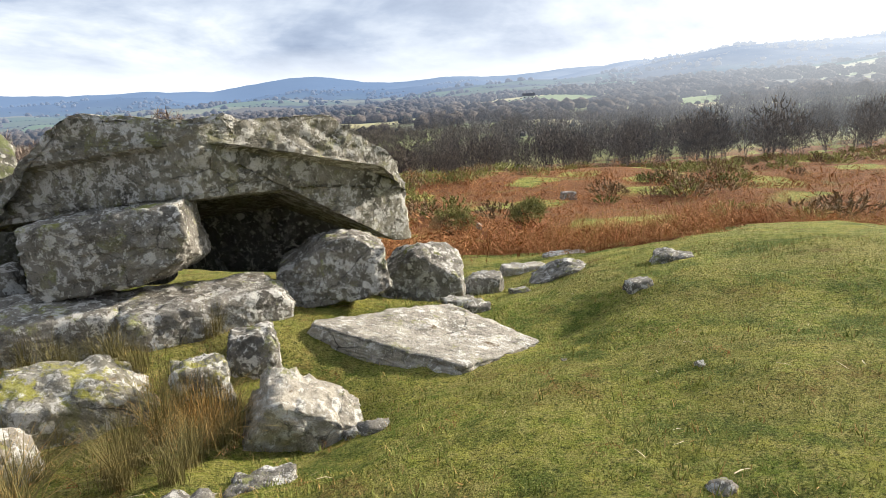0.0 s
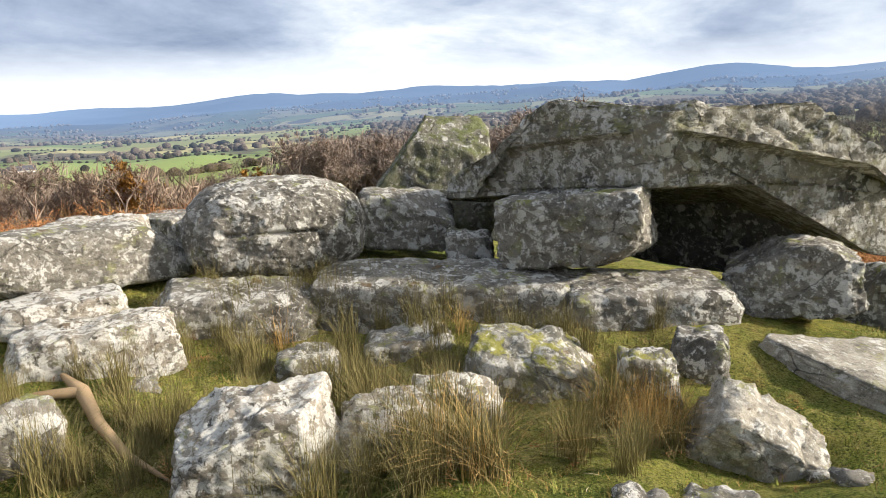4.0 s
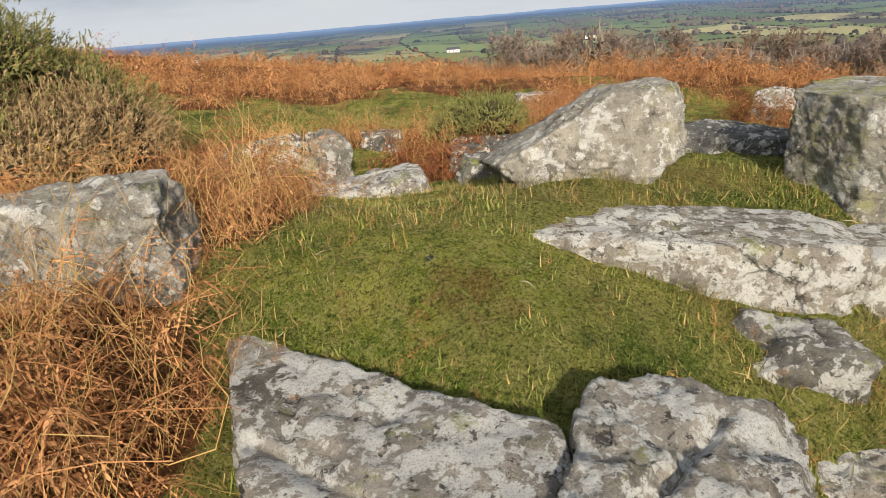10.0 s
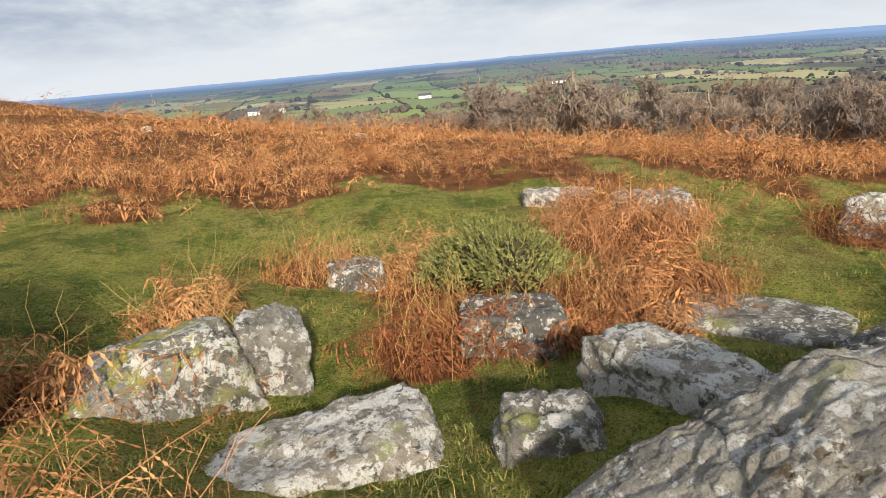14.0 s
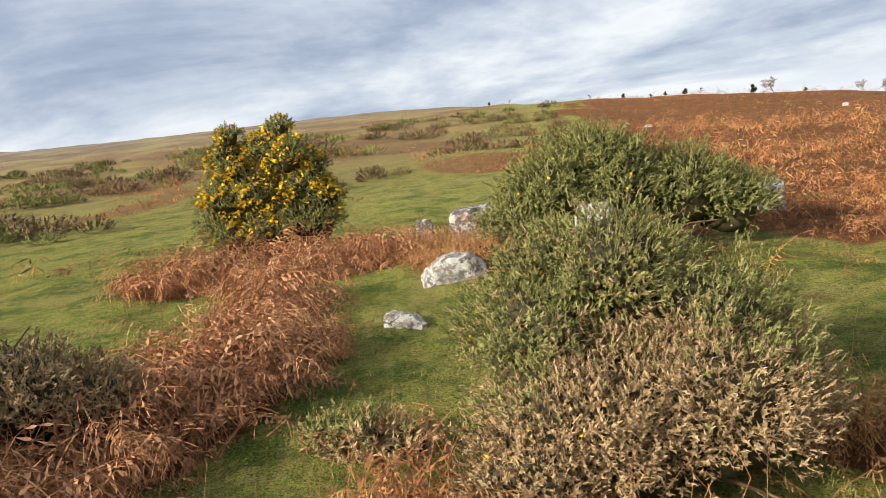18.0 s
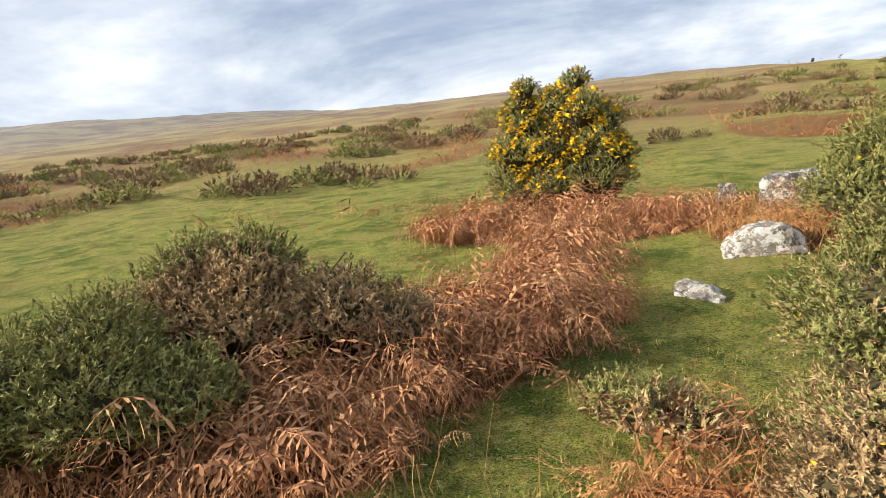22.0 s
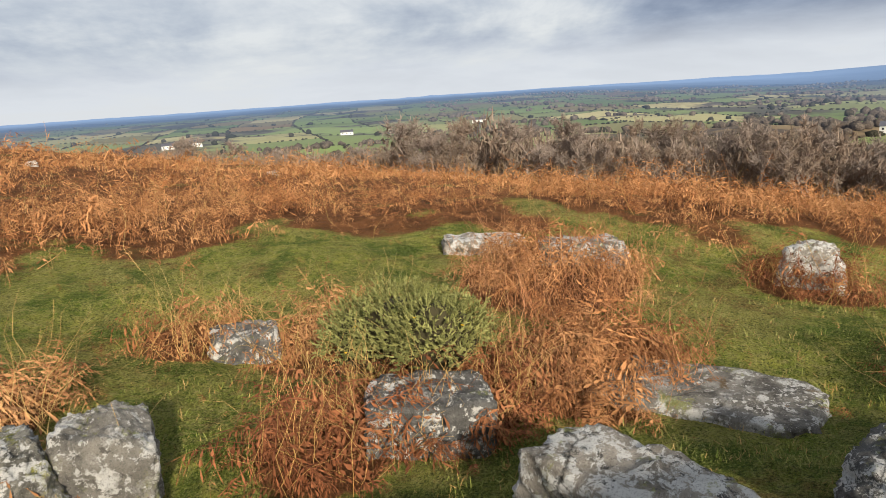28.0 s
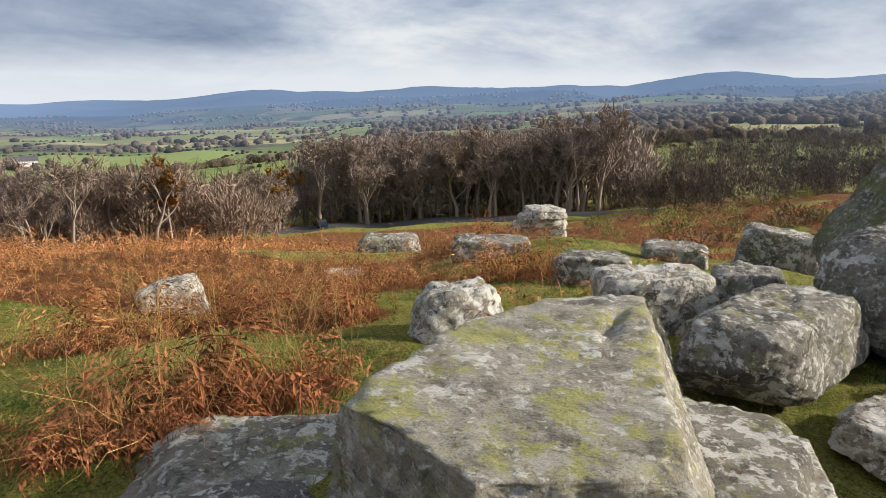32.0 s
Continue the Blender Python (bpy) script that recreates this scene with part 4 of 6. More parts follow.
stone("leaning angular granite boulder on turf", -6.32, -1.88, 0.22, (1.34, 0.80, 0.64), 112, (0, -3), (0.97, 0.86), sharp=22, cuts=3, seed=58, res=54, mat=GRANITE_PLAIN, chops=((-0.42, 0.05, 0.9, 0.215), (-0.8, -0.3, 0.25, 0.60), (-0.75, -0.2, -0.62, 0.50), (0.62, -0.3, -0.7, 0.50), (0, -0.8, 0.6, 0.40), (0.85, -0.4, 0.1, 0.63)))
stone("mossy boulder sloping into the turf, spotted with lichen", -7.03, -5.56, -0.42, (1.9, 0.74, 0.72), 140, (0, -10), (0.95, 0.75), sharp=14, cuts=4, seed=59, res=46, mat=GRANITE_MOSSY, chops=((-0.35, 0, 0.93, 0.24), (0, -0.75, 0.65, 0.34)))
stone("upright block beside the mossy boulder", -7.82, -4.93, -0.46, (0.5, 0.6, 0.82), 130, (0, 4), (0.85, 0.75), sharp=16, cuts=4, seed=591, res=32, mat=GRANITE, chops=((0.5, -0.1, 0.85, 0.36),))
stone("low flat rock with white lichen", -7.0, -4.0, -0.48, (1.4, 0.78, 0.54), 126, (0, -6), sharp=9, seed=60, res=34, mat=GRANITE_WHITE)
stone("small upright square stone", -7.2, -2.86, -0.42, (0.56, 0.42, 0.66), 106, sharp=16, seed=61, res=22)
stone("low rock with white lichen among bracken", -8.95, -3.5, -0.5, (0.85, 0.6, 0.54), 108, seed=62, res=24, mat=GRANITE_DARK)
stone("small lichened rock in the turf", -10.15, -5.5, -0.5, (0.62, 0.5, 0.42), 120, seed=63, mat=GRANITE_DARK)
stone("flat rock among bracken", -13.3, -3.95, -0.42, (1.15, 0.6, 0.42), 100, seed=64, mat=GRANITE_WHITE)
stone("low grey rock among bracken", -12.6, -2.72, -0.5, (1.15, 0.6, 0.6), 94, seed=65)
stone("cone-shaped pale rock in a tuft of bracken", -12.6, -0.35, -0.65, (0.72, 0.6, 0.68), 77, top=(0.7, 0.6), seed=66, res=22, mat=GRANITE_WHITE)
stone("grey slab in bracken beside the path", -3.96, -3.68, 0.30, (0.95, 0.55, 0.5), 114, (0, -3), sharp=20, cuts=3, seed=67, res=32, mat=GRANITE_PLAIN)
stone("flat stone sunk in turf", -9.6, -1.8, -0.42, (1.5, 0.8, 0.24), 70, sharp=14, seed=68, res=20)
stone("long low white-edged rock", -7.72, -2.25, -0.12, (1.25, 0.5, 0.44), 51, sharp=12, seed=69, res=30, mat=GRANITE_WHITE)
stone("flat bedrock in the turf", -8.3, 0.12, -0.34, (1.7, 1.0, 0.38), 40, sharp=12, seed=70, res=28)
stone("grey boulder with white top", -8.7, 5.1, -0.5, (0.9, 0.6, 0.52), 17, seed=72, res=20)
stone("pale rock beside the grey boulder", -7.0, 4.6, -0.4, (0.7, 0.6, 0.6), 17, seed=721, res=20)
stone("grey boulder in the grass", -8.5, 8.0, -1.08, (1.0, 0.7, 0.72), 14, seed=73, res=20)
stone("grey angular boulder in the grass", -7.6, 11.8, -1.75, (1.5, 0.9, 1.1), 6, (0, 8), seed=74, res=20)
st_ = tagged(new("rock_stack"), "small stack of layered pale granite on the lawn", "rock")
st_.location = (-11.4, 9.15, -0.9)
layers([stone("", -11.4 + 0.06 * k_, 9.15, z_, (w_, 0.9, h_), 26 + 7 * k_, seed=750 + k_, res=16, mat=GRANITE_WHITE, name="layer") for k_, (w_, h_, z_) in enumerate(((1.15, 0.42, -1.12), (1.05, 0.22, -0.74), (0.92, 0.2, -0.54), (0.68, 0.16, -0.36)))], st_)
stone("flat bedrock in the grass", -11.1, 7.0, -0.8, (1.35, 0.8, 0.4), 29, seed=76)
stone("flat bedrock in the grass", -16.3, 10.8, -2.2, (1.7, 1.0, 0.6), 39, seed=77)
stone("pale rock half hidden in bracken", -13.65, 3.05, -1.25, (0.85, 0.5, 0.66), 57, (0, -12), seed=78, mat=GRANITE_WHITE)
stone("pale rock half hidden in bracken", -13.6, 6.2, -1.55, (0.75, 0.5, 0.42), 43, seed=79, mat=GRANITE_WHITE)
stone("white lichened boulder in bracken", -4.2, -10.8, 0.52, (0.9, 0.7, 0.46), -178, seed=80, res=22, mat=GRANITE_WHITE, chops=((-0.5, 0, 0.85, 0.25), (0.6, 0, 0.75, 0.32)))
stone("dark granite boulder in bracken", -4.55, -13.0, 0.75, (0.9, 0.8, 0.7), -180, seed=81, res=20, mat=GRANITE_DARK)
stone("small dark stone in bracken", -3.65, -13.5, 0.9, (0.3, 0.3, 0.4), -180, seed=811, mat=GRANITE_DARK)
stone("small white rock in the turf", -3.67, -9.3, 0.26, (0.62, 0.4, 0.34), -172, (0, 8), sharp=6, seed=82, mat=GRANITE_WHITE, chops=((0.5, 0.1, 0.85, 0.15), (-0.3, -0.6, 0.7, 0.18)))
stone("white boulder between gorse bushes", -6.05, -10.4, 0.75, (0.6, 0.6, 0.66), 170, top=(0.7, 0.7), seed=83, mat=GRANITE_WHITE)
stone("pale flat rock in the bracken behind gorse", -9.6, -14.2, 0.45, (0.95, 0.6, 0.62), 158, seed=84, mat=GRANITE_WHITE)
for az_, r_, s_ in ((151.0, 72, 0.7), (165, 55, 0.8), (118, 22, 0.5), (135, 26, 0.5)):
    x_, y_ = CX - r_ * math.sin(radians(az_)), CY + r_ * math.cos(radians(az_))
    stone("pale stone showing above distant bracken", x_, y_, float(height(x_, y_)) - 0.12, (s_ * 0.8, s_ * 0.5, s_ * 0.55), az_, seed=int(r_), res=8, mat=GRANITE_WHITE)
stone("low grey stone on the edge of the bracken", 1.45, 7.9, -0.95, (0.75, 0.5, 0.42), -10, seed=85, res=20, chops=((-0.4, -0.2, 0.85, 0.12),))
stone("grey stone half sunk beside the bracken", 2.55, 7.0, -0.52, (0.5, 0.4, 0.28), -20, seed=86, res=16)
stone("flat slab level with the turf", 1.15, 8.9, -0.98, (0.7, 0.35, 0.16), 10, seed=87, res=14, mat=GRANITE_PLAIN)
stone("upright grey stone beside the gorse bush", 1.3, 22.6, -3.38, (0.26, 0.26, 0.65), 10, top=(0.7, 0.7), seed=88, res=14, mat=GRANITE_PLAIN)
stone("pale stone in the far bracken", 6.6, 33.4, -4.0, (0.8, 0.6, 0.8), 10, seed=89, res=12)


# ---- plants ----
LAST_TONES = [None]


def blend(protos, which, place, yaw, lean, lean_to, scale):
    """Joins many turned and scaled copies of small pieces into one pair of vertex and triangle arrays; each copy gets a tone of its own."""
    vs, fs, tones, base = [], [], [], 0
    chance = np.random.default_rng(len(which))
    for k, (pv, pf) in enumerate(protos):
        sel = np.nonzero(which == k)[0]
        if not len(sel):
            continue
        c, s = np.cos(yaw[sel]), np.sin(yaw[sel])
        zero, one = np.zeros_like(c), np.ones_like(c)
        rz = np.stack([np.stack([c, -s, zero], -1), np.stack([s, c, zero], -1), np.stack([zero, zero, one], -1)], -2)
        a, t = lean_to[sel], lean[sel]
        kx, ky = -np.sin(a), np.cos(a)
        ct, st = np.cos(t), np.sin(t)
        rl = np.stack([np.stack([ct + kx * kx * (1 - ct), kx * ky * (1 - ct), ky * st], -1),
                       np.stack([kx * ky * (1 - ct), ct + ky * ky * (1 - ct), -kx * st], -1),
                       np.stack([-ky * st, kx * st, ct], -1)], -2)
        m = rl @ rz
        v = np.einsum("nij,kj->nki", m, pv) * scale[sel][:, None, None] + place[sel][:, None, :]
        f = pf[None] + (np.arange(len(sel)) * len(pv))[:, None, None] + base
        vs.append(v.reshape(-1, 3))
        fs.append(f.reshape(-1, 3))
        tones.append(np.repeat(chance.random(len(sel)), len(pv)))
        base += len(sel) * len(pv)
    LAST_TONES[0] = np.concatenate(tones)
    return np.concatenate(vs), np.concatenate(fs)


def strip(points, widths, side):
    """A narrow ribbon along points: vertices and triangles."""
    p, sd = np.array(points), np.array(side, float)
    v = np.concatenate([p - sd * np.array(widths)[:, None] / 2, p + sd * np.array(widths)[:, None] / 2])
    n = len(p)
    f = []
    for i in range(n - 1):
        f += [(i, i + 1, n + i + 1), (i, n + i + 1, n + i)]
    return v, np.array(f)


def join(pieces):
    vs, fs, base = [], [], 0
    for v, f in pieces:
        vs.append(np.asarray(v, float))
        fs.append(np.asarray(f) + base)
        base += len(v)
    return np.concatenate(vs), np.concatenate(fs)


def frond(seed, pairs, leaflets):
    """A dead bracken frond, one long, arching along +x, with drooping side leaves."""
    rng = np.random.default_rng(seed)
    n = 6 if pairs > 9 else 4 if pairs > 3 else 3
    ang = np.linspace(rng.uniform(0.05, 0.7), rng.uniform(1.7, 3.2), n)
    pts = [np.zeros(3)]
    for a in ang[:-1]:
        pts.append(pts[-1] + np.array([math.sin(a), rng.normal() * 0.08, math.cos(a)]) / (n - 1))
    pts = np.array(pts)
    pieces = [strip(pts, np.linspace(0.009, 0.004, n), (0.0, 1.0, 0.0)), strip(pts, np.linspace(0.009, 0.004, n), (0.7, 0.0, 0.7))][: 2 if pairs > 9 else 1]
    at = np.linspace(0, 1, n)
    for s in np.linspace(0.28, 0.97, pairs):
        o = np.array([np.interp(s, at, pts[:, i]) for i in range(3)])
        d = np.array([np.interp(min(s + 0.05, 1), at, pts[:, i]) - np.interp(s - 0.05, at, pts[:, i]) for i in range(3)])
        d /= np.linalg.norm(d)
        ln = ((0.28 if leaflets > 2 else 0.17) * (1 - (s - 0.28) / 0.72) ** 0.8 + 0.05) * rng.uniform(0.7, 1.2)
        for side in (-1, 1):
            way = d * rng.uniform(0.2, 0.7) + np.array([0, side, 0]) * rng.uniform(0.6, 1.0) + np.array([0, 0, rng.uniform(-0.9, 0.1)])
            way /= np.linalg.norm(way)
            curl = np.array([rng.normal() * 0.35, -side * rng.uniform(0.0, 0.5), -rng.uniform(0.2, 0.9)])
            rib = [o + way * ln * t + curl * ln * t * t for t in np.linspace(0, 1, leaflets + 1)]
            across = np.cross(way, rng.normal(size=3) * 0.5 + np.array([0, 0, 1.0]))
            across /= np.linalg.norm(across) + 1e-6
            for j in range(leaflets):
                wd = ln * (0.035 if leaflets > 4 else 0.06 if leaflets > 2 else 0.075 if leaflets > 1 else 0.105) * rng.uniform(0.5, 1.3) * (1 - 0.6 * j / leaflets)
                mid = rib[j] * 0.4 + rib[j + 1] * 0.6
                pieces.append((np.array([rib[j], mid + across * wd + way * wd * 0.4, rib[j + 1]]), np.array([(0, 1, 2)])))
                pieces.append((np.array([rib[j], rib[j + 1], mid - across * wd + way * wd * 0.4]), np.array([(0, 1, 2)])))
    return join(pieces)


FRONDS_FINE = [frond(20 + i, 13, 6) for i in range(10)]
FRONDS = [frond(i, 12, 3) for i in range(12)]
FRONDS_MID = [frond(50 + i, 9, 2) for i in range(8)]
FRONDS_FAR = [frond(90 + i, 4, 1) for i in range(8)]


def bracken_mesh(name, x, y, size, protos, mat, rng, sink=0.03):
    n = len(x)
    place = np.stack([x, y, height(x, y) - sink], -1)
    v, f = blend(protos, rng.integers(0, len(protos), n), place, rng.uniform(0, 6.283, n), 0.1 + np.abs(rng.normal(0, 0.5, n)), rng.uniform(0, 6.283, n), size)
    return mesh_from(name, v, f, mat, False, LAST_TONES[0])


def stalks_mesh(name, x, y, size, mat, rng):
    """Bare bent stalks standing out of the fronds."""
    protos = []
    for _ in range(6):
        a = np.cumsum(rng.normal(0, 0.42, 5)) + rng.uniform(-0.3, 0.3)
        pts = np.concatenate([[np.zeros(3)], np.cumsum([(math.sin(t) / 5, rng.normal() * 0.05, math.cos(t) / 5) for t in a], 0)])
        protos.append(join([strip(pts, np.linspace(0.0065, 0.003, 6), (0, 1.0, 0)), strip(pts, np.linspace(0.0065, 0.003, 6), (1.0, 0, 0))]))
    n = len(x)
    v, f = blend(protos, rng.integers(0, 6, n), np.stack([x, y, height(x, y) - 0.02], -1), rng.uniform(0, 6.283, n), np.abs(rng.normal(0, 0.55, n)), rng.uniform(0, 6.283, n), size)
    return mesh_from(name, v, f, mat, False, LAST_TONES[0])


def inside(cx, cy, rx, ry, turn, n, rng):
    a, r = rng.uniform(0, 6.283, n), np.sqrt(rng.random(n)) * 1.12
    u, v = r * np.cos(a) * rx, r * np.sin(a) * ry
    c, s = math.cos(radians(turn)), math.sin(radians(turn))
    return cx + u * c - v * s, cy + u * s + v * c, r


def base_empty(name, x, y, z=None):
    ob = new(name)
    ob.location = (x, y, float(height(x, y)) if z is None else z)
    return ob


def part(name, mesh, parent, label=""):
    """Links a mesh given in world places under its thing."""
    ob = new(name, mesh)
    ob.parent = parent
    ob.matrix_parent_inverse = Matrix.Translation(-parent.location)
    return tagged(ob, label)


def bracken_clump(i, cx, cy, rx, ry, turn):
    rng = np.random.default_rng(300 + i)
    near = math.hypot(cx - CX, cy - CY) < 4.2 or (math.hypot(cx + 6, cy + 2) < 5)
    n = int(rx * ry * 3.14 * (150 if near else 110)) + 20
    x, y, r = inside(cx, cy, rx, ry, turn, n, rng)
    dark = cy < -4.8 and cx > -3.5
    red = (-10.2 < cx < -8.5 and -4.2 < cy < -2.9) or (cx < -9 and -0.6 < cy < 2.5)
    thing = tagged(base_empty("bracken_clump", cx, cy), "dark brown collapsed dead bracken clump" if dark else "red-brown clump of dead bracken fronds" if red else "rust-orange clump of dead bracken fronds", "bracken", "bracken clumps")
    tagged(part("foliage", bracken_mesh("foliage", x, y, (1.35 if dark else 0.95) * (0.85 - 0.40 * r**2) * rng.uniform(0.55, 1.3, n), FRONDS_FINE if math.hypot(cx + 3.9, cy + 3.4) < 1.7 else FRONDS if near or dark else FRONDS_MID, BRACKEN_DARK if dark else BRACKEN_RED if red else BRACKEN, rng), thing), kind="stuff")
    m = int(n * 1.3) + 3
    x, y, r = inside(cx, cy, rx, ry, turn, m, rng)
    tagged(part("dead_growth", stalks_mesh("dead_growth", x, y, rng.uniform(0.3, 0.8, m) * (1.1 if dark else 1.0), BRACKEN_DARK if dark or rng.random() < 0.3 else STRAW, rng), thing, "straw-coloured bare stalks"), kind="stuff")


for i_, t_ in enumerate(THICKETS):
    bracken_clump(i_, *t_)


def wide_bracken(name, r0, r1, n, protos, size, seed, label):
    """Bracken over the hillside, thinned to where it grows."""
    rng = np.random.default_rng(seed)
    r, a = np.sqrt(rng.uniform(r0**2, r1**2, n)), rng.uniform(0, 6.283, n)
    x, y = CX - r * np.sin(a), CY + r * np.cos(a)
    keep = rng.random(n) < bracken_cover(x, y) ** 0.8
    x, y, r = x[keep], y[keep], r[keep]
    s = size[0] + (size[1] - size[0]) * (r - r0) / (r1 - r0)
    heap = np.clip(0.9 + 0.55 * smooth_noise(x, y, 2.8, seed + 7) + 0.4 * smooth_noise(x, y, 8, seed + 8), 0.35, 2.0)
    me = bracken_mesh(name, x, y, heap * s * rng.uniform(0.7, 1.3, len(x)), protos, BRACKEN, rng)
    tagged(new(name, me), label, "bracken", kind="stuff")
    k = len(x) // 14
    tagged(new("bracken_stalks", stalks_mesh("bracken_stalks", x[:k], y[:k], s[:k] * rng.uniform(0.8, 1.5, k), STRAW, rng)), "pale bare stalks standing in bracken", "bracken", kind="stuff")


wide_bracken("bracken", 7, 15, 19000, FRONDS_MID, (0.55, 0.6), 401, "rust-orange dead bracken covering the slope")
wide_bracken("bracken", 15, 28, 22000, FRONDS_FAR, (0.62, 0.75), 404, "rust-orange dead bracken on the slope beyond")
wide_bracken("bracken", 28, 52, 22000, FRONDS_FAR, (0.8, 1.1), 402, "rust-orange dead bracken farther up the slope")
wide_bracken("bracken", 52, 150, 24000, FRONDS_FAR, (0.95, 1.2), 403, "distant rust-coloured bracken on the hill")


def sprig(seed, n=7):
    """A spiny gorse shoot, one long, pointing along +z."""
    rng = np.random.default_rng(seed)
    pieces = [strip([(0, 0, 0), (0, 0, 0.95)], (0.09, 0.03), (1.0, 0, 0))]
    for k in range(n):
        z, a = rng.uniform(0.15, 0.95), rng.uniform(0, 6.283)
        d = np.array([math.cos(a), math.sin(a), rng.uniform(0.3, 1.3)])
        d *= rng.uniform(0.28, 0.5) / np.linalg.norm(d)
        o, sd = np.array([0, 0, z]), np.array([-math.sin(a), math.cos(a), 0]) * 0.085
        pieces.append((np.array([o - sd, o + sd, o + d]), np.array([(0, 1, 2)])))
    return join(pieces)


SPRIGS = [sprig(i) for i in range(6)]
PETALS = [join([(np.array([(0, 0, 0), (math.cos(a), math.sin(a), 0.6), (math.cos(a + 1.3), math.sin(a + 1.3), 0.6)]), np.array([(0, 1, 2)])) for a in np.linspace(0, 5, 5)])]


def on_lobes(lobes, n, rng, low, high):
    """Points in the outer shell of a heap of ball-shaped lobes, and the way out."""
    vol = np.array([l[3] ** 2 for l in lobes])
    k = rng.choice(len(lobes), n, p=vol / vol.sum())
    d = rng.normal(size=(n, 3))
    d[:, 2] = np.abs(d[:, 2]) * 0.9 - 0.25
    d /= np.linalg.norm(d, axis=1)[:, None]
    lob = np.array(lobes)[k]
    lump = 1 + 0.16 * np.sin(7 * d[:, 0] + k) * np.cos(6 * d[:, 1] + 2 * k) + 0.1 * np.sin(15 * d[:, 2] + 11 * d[:, 0])
    return lob[:, :3] + d * (lob[:, 3] * rng.uniform(low, high, n) * lump)[:, None] * np.array([1, 1, 0.92]), d


def shoots_mesh(name, lobes, n, size, mat, rng, low=0.6, high=1.0, droop=0.0, keep=None):
    p, d = on_lobes(lobes, n, rng, low, high)
    if keep is not None:
        sel = keep(p)
        p, d = p[sel], d[sel]
    d = d + np.array([0, 0, 0.5 - droop]) + rng.normal(0, 0.35, d.shape)
    d /= np.linalg.norm(d, axis=1)[:, None]
    n = len(p)
    v, f = blend(SPRIGS, rng.integers(0, len(SPRIGS), n), p, rng.uniform(0, 6.283, n), np.arccos(np.clip(d[:, 2], -1, 1)), np.arctan2(d[:, 1], d[:, 0]), size * rng.uniform(0.6, 1.3, n))
    return mesh_from(name, v, f, mat, False, LAST_TONES[0])


def tube(points, radii, sides=5):
    """A tapered tube along points: vertices and triangles."""
    p = np.array(points, float)
    v, f = [], []
    for i, (q, r) in enumerate(zip(p, radii)):
        d = p[min(i + 1, len(p) - 1)] - p[max(i - 1, 0)]
        d /= np.linalg.norm(d) + 1e-9
        a = np.cross(d, (0.31, 0.85, 0.42))
        a /= np.linalg.norm(a) + 1e-9
        c = np.cross(d, a)
        v += [q + r * (a * math.cos(t) + c * math.sin(t)) for t in np.arange(sides) * 6.28319 / sides]
    for i in range(len(p) - 1):
        for j in range(sides):
            k = (j + 1) % sides
            f += [(i * sides + j, i * sides + k, (i + 1) * sides + k), (i * sides + j, (i + 1) * sides + k, (i + 1) * sides + j)]
    return np.array(v), np.array(f)


def lump_at(at, r, rng):
    """A rough ball to fill the inside of a bush: vertices and triangles."""
    bm = bmesh.new()
    bmesh.ops.create_icosphere(bm, subdivisions=2, radius=r)
    v = np.array([q.co[:] for q in bm.verts])
    f = np.array([[q.index for q in face.verts] for face in bm.faces])
    bm.free()
    return v * (1 + rng.normal(0, 0.14, len(v)))[:, None] + at, f


